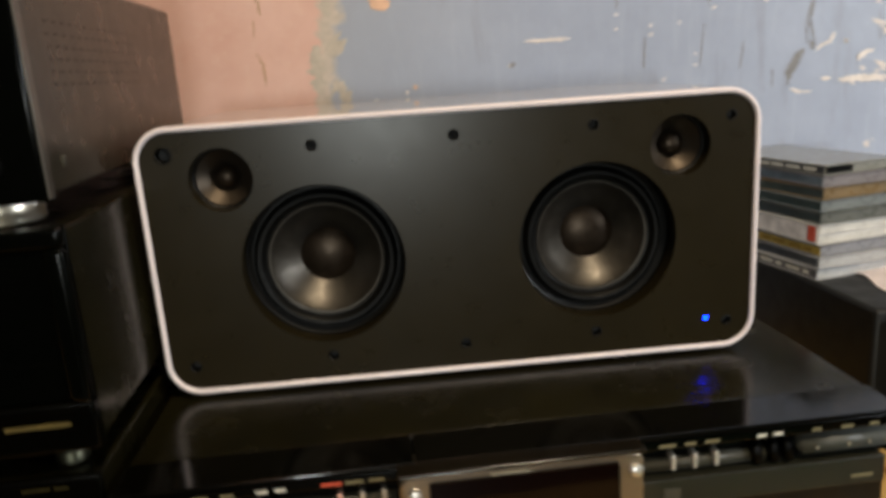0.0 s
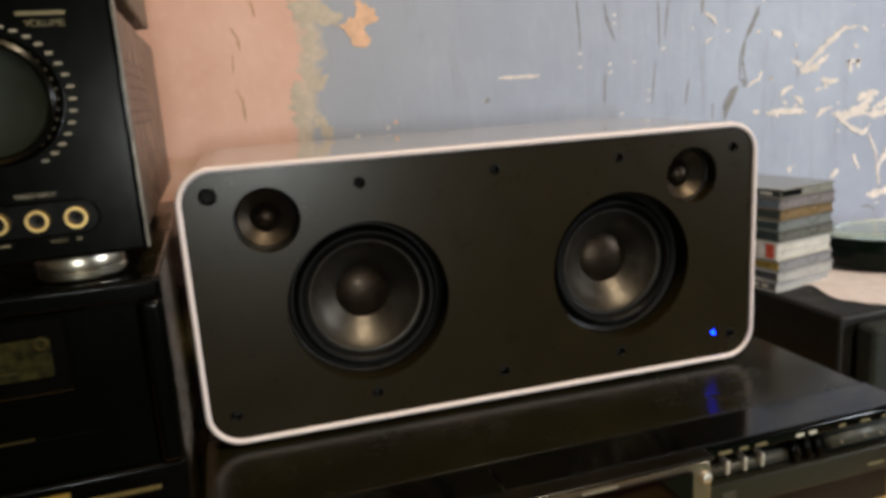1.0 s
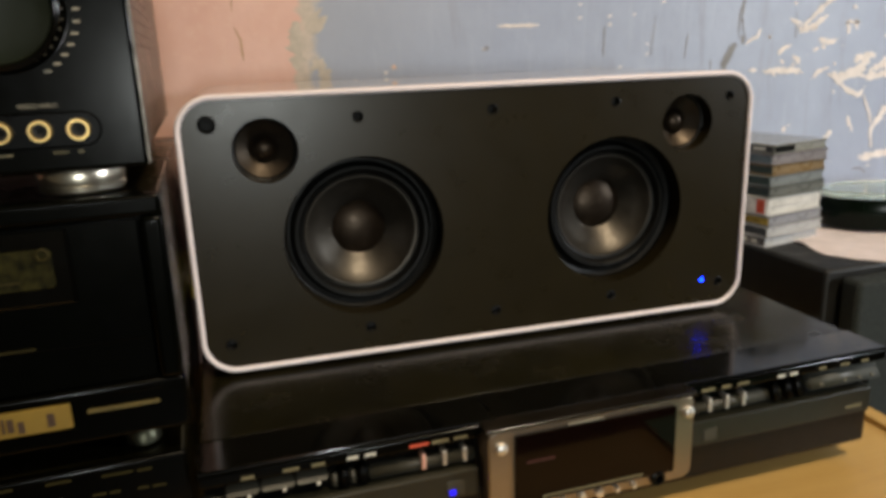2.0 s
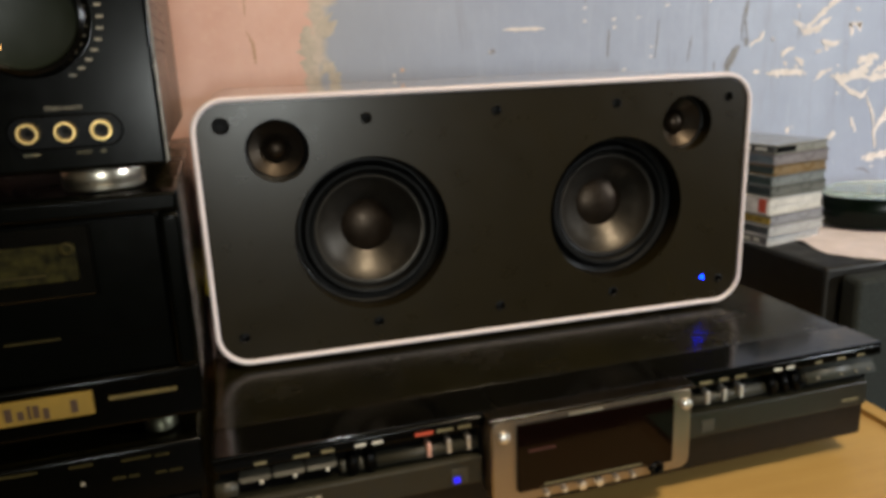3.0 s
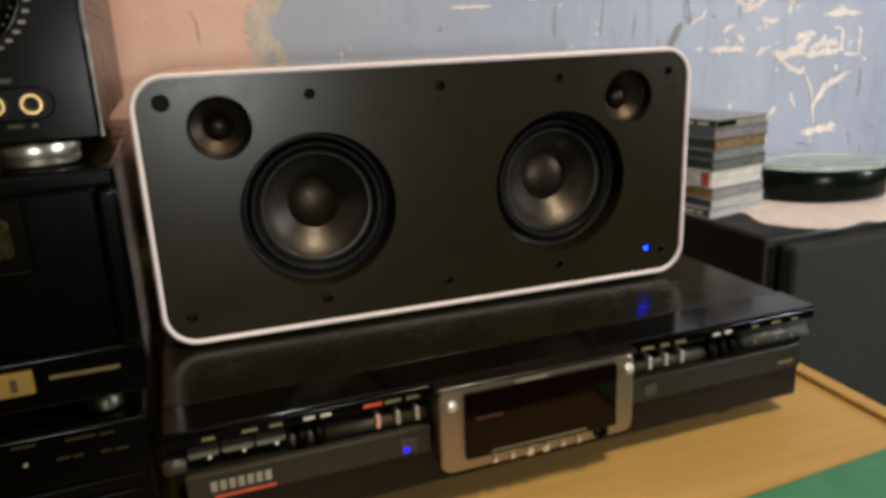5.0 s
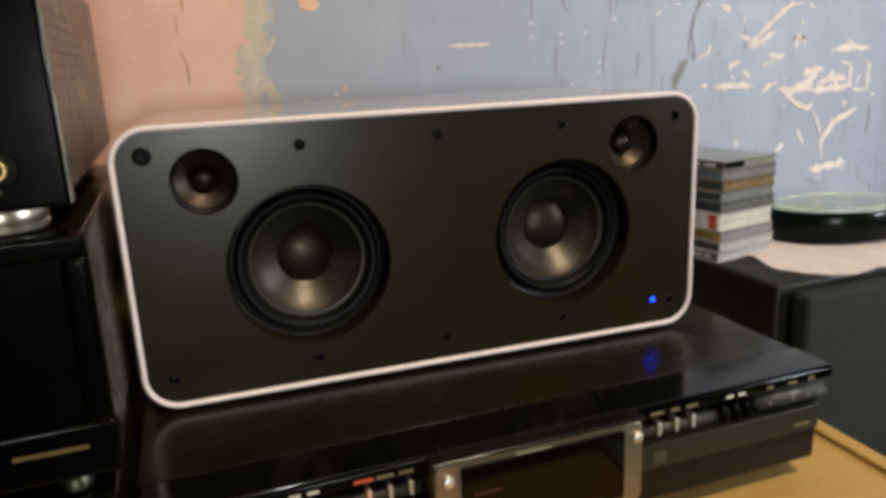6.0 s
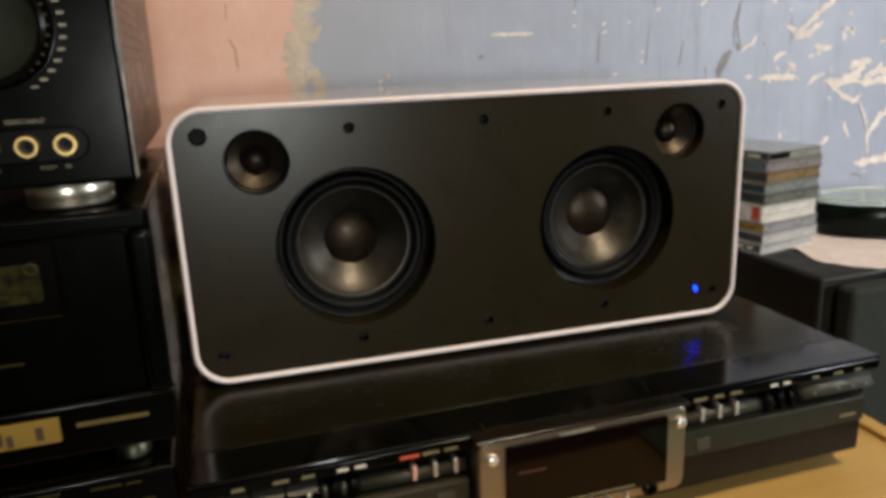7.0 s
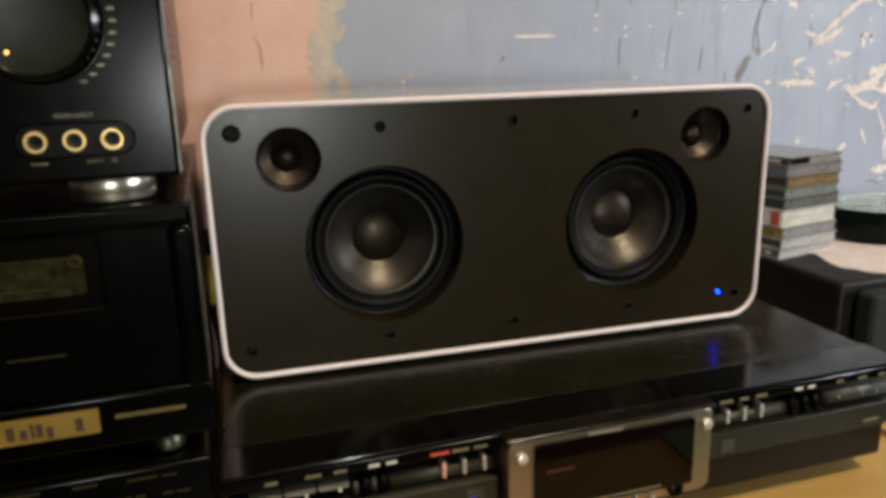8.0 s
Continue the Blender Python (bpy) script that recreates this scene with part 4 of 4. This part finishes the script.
# ---------------------------------------------------------------- floor-standing loudspeaker beside the table
LX, LY, LT, LZ = 0.5045, 0.0275, 2.5, 0.866
tower = thing("loudspeaker", "tall black floor-standing loudspeaker with a dark cloth grille", "loudspeaker", (LX, LY, 0), LT)
part("cabinet", box(0.0, 0.300, 0.0, 0.198, 0.0, LZ, 0.004, 3), CABINET, tower, "black vinyl cabinet with a dusty top")
part("grille", box(0.0120, 0.290, -0.0240, -0.0030, 0.06, LZ - 0.006, 0.005, 3), GRILLE, tower, "dark green-black cloth grille")
for gx in (0.04, 0.25):
    for gz in (0.15, 0.75):
        part("grille_peg", lathe([(0.004, 0.001), (0.004, -0.004), (0, -0.004)], gx, gz, 12), RUBBER, tower)

# white cloth with a scalloped edge
cloth = thing("doily", "white cloth with a scalloped edge on the black loudspeaker", "cloth", (0.690, 0.128, LZ), 6)


def cloth_mesh():
    bm = bmesh.new()
    n, rings = 144, 14
    rows = []
    for k in range(rings + 1):
        f = k / rings
        row = []
        for i in range(n):
            a = 2 * math.pi * i / n
            edge = 1 / max(abs(math.cos(a)) / 0.150, abs(math.sin(a)) / 0.093)
            edge = min(edge, 0.165) * (1 + 0.035 * math.cos(9 * a + 0.6) + 0.02 * math.sin(17 * a))
            x, y = f * edge * math.cos(a), f * edge * math.sin(a)
            lift = 0.0011 + 0.0016 * max(0, noise.noise((x * 26, y * 26, 3))) + (0.0022 * max(0, noise.noise((x * 60, y * 60, 9))) if f > 0.75 else 0)
            row.append(bm.verts.new((x, y, lift)))
        rows.append(row)
    for a, b in zip(rows, rows[1:]):
        for i in range(n):
            bm.faces.new((a[i], a[(i + 1) % n], b[(i + 1) % n], b[i]))
    top = list(bm.faces)
    ext = bmesh.ops.extrude_face_region(bm, geom=top)
    for v in (g for g in ext["geom"] if isinstance(g, bmesh.types.BMVert)):
        v.co.z -= 0.0009
    return bm


part("cloth", cloth_mesh(), CLOTH, cloth)

# round dish with a thick glass rim
dish = thing("dish", "oval black dish with a thick teal glass top on the cloth", "dish", (0.672, 0.134, LZ + 0.003), -17)


def oval(profile):
    bm = spin_z(profile, 0, 0, 96)
    for v in bm.verts:
        v.co.y *= 0.62
    return bm


part("bowl", oval([(0, 0), (0.060, 0), (0.0655, 0.002), (0.0680, 0.008), (0.0690, 0.018), (0.0684, 0.0290), (0.0665, 0.0315), (0.0630, 0.0320), (0, 0.0315)]), BOWL, dish)
glass_top = part("glass_top", oval([(0, 0.0322), (0.0640, 0.0322), (0.0680, 0.0326), (0.0692, 0.0342), (0.0686, 0.0365), (0.0660, 0.0380), (0.0580, 0.0382), (0.0550, 0.0366), (0, 0.0362)]), TEAL, dish, "thick teal glass plate")
glass_top.visible_shadow = False
part("clasp", slab(0.009, 0.013, 0.003, -0.0260, -0.0200, 0.050, 0.0080, 0.001, 4), CHROME, dish, "small metal clasp")

# ---------------------------------------------------------------- stack of disc cases
SPINES = (
    # height, spine, end, turn, label
    (0.0102, (0.10, 0.095, 0.10), (0.40, 0.40, 0.40), 1.0, "disc case with a dark striped spine"),
    (0.0102, (0.055, 0.06, 0.065), (0.36, 0.36, 0.36), -1.0, "disc case with a grey spine"),
    (0.0102, (0.38, 0.26, 0.05), (0.20, 0.205, 0.225), 0.8, "disc case with a black and yellow spine"),
    (0.0175, (0.62, 0.59, 0.57), (0.50, 0.49, 0.46), 0.4, "thick white disc case with a red tag"),
    (0.0102, (0.028, 0.04, 0.038), (0.10, 0.105, 0.095), -0.7, "dark grey disc case"),
    (0.0102, (0.024, 0.04, 0.036), (0.15, 0.165, 0.165), 0.6, "grey disc case with a dark spine"),
    (0.0102, (0.028, 0.042, 0.036), (0.17, 0.115, 0.055), 1.4, "disc case with a brown end"),
    (0.0102, (0.10, 0.13, 0.15), (0.17, 0.155, 0.16), -0.6, "disc case with a bluish spine"),
    (0.0090, (0.022, 0.024, 0.026), (0.20, 0.20, 0.18), 1.6, "dark disc case on top of the stack"),
)
z_now, CASE_W = LZ, 0.076
for i, (h, spine, end, turn, label) in enumerate(SPINES):
    rng = random.Random(40 + i)
    case = thing("disc_case", label, "disc case", (0.5055 + rng.uniform(-0.0012, 0.0012), 0.1045 + rng.uniform(-0.0012, 0.0012), z_now), 11.5 + turn, "stack of disc cases")
    body = surface("case_body", end, 0.30, vary=0.15, scale=60, relief=0.05, dust=0.05)
    part("tray", box(0.0012, CASE_W - 0.001, 0.0012, 0.130, 0.0014, h - 0.0014), body, case)
    lidm = surface("case_lid", tuple(min(1, c * 0.92 + 0.004) for c in end), 0.16, vary=0.1, scale=60, relief=0)
    part("lid", box(0.0, CASE_W, 0.0, 0.131, h - 0.0018, h - 0.0002, 0.0004, 1), lidm, case)
    part("back", box(0.0, CASE_W, 0.0, 0.131, 0.0, 0.0016, 0.0004, 1), lidm, case)
    sp = part("spine_card", box(0.0002, 0.0016, 0.002, 0.129, 0.0016, h - 0.0019), surface("spine_card", spine, 0.35, vary=0.3, scale=90, relief=0), case, "printed spine")
    if h > 0.015:
        part("red_tag", box(-0.0002, 0.0008, 0.004, 0.0125, 0.0022, h - 0.0022), REDPRINT, case, "red tag on the spine")
        part("divider", box(0.0006, CASE_W - 0.0004, 0.0005, 0.130, h * 0.47, h * 0.53), surface("case_divider", (0.4, 0.39, 0.38), 0.4), case)
    if i in (0, 2, 8):
        x = 0.010
        while x < 0.115:
            w = rng.uniform(0.006, 0.016)
            part("print", box(-0.0001, 0.0006, x, x + w, h * 0.34, h * 0.64), PRINT if i != 2 else LABEL_GOLD, sp, smooth=False)
            x += w + rng.uniform(0.003, 0.007)
    if i == 8:
        part("print", box(0.0020, 0.0280, -0.0003, 0.0014, 0.0019, h - 0.0019), DEEP, case, smooth=False)
    z_now += h
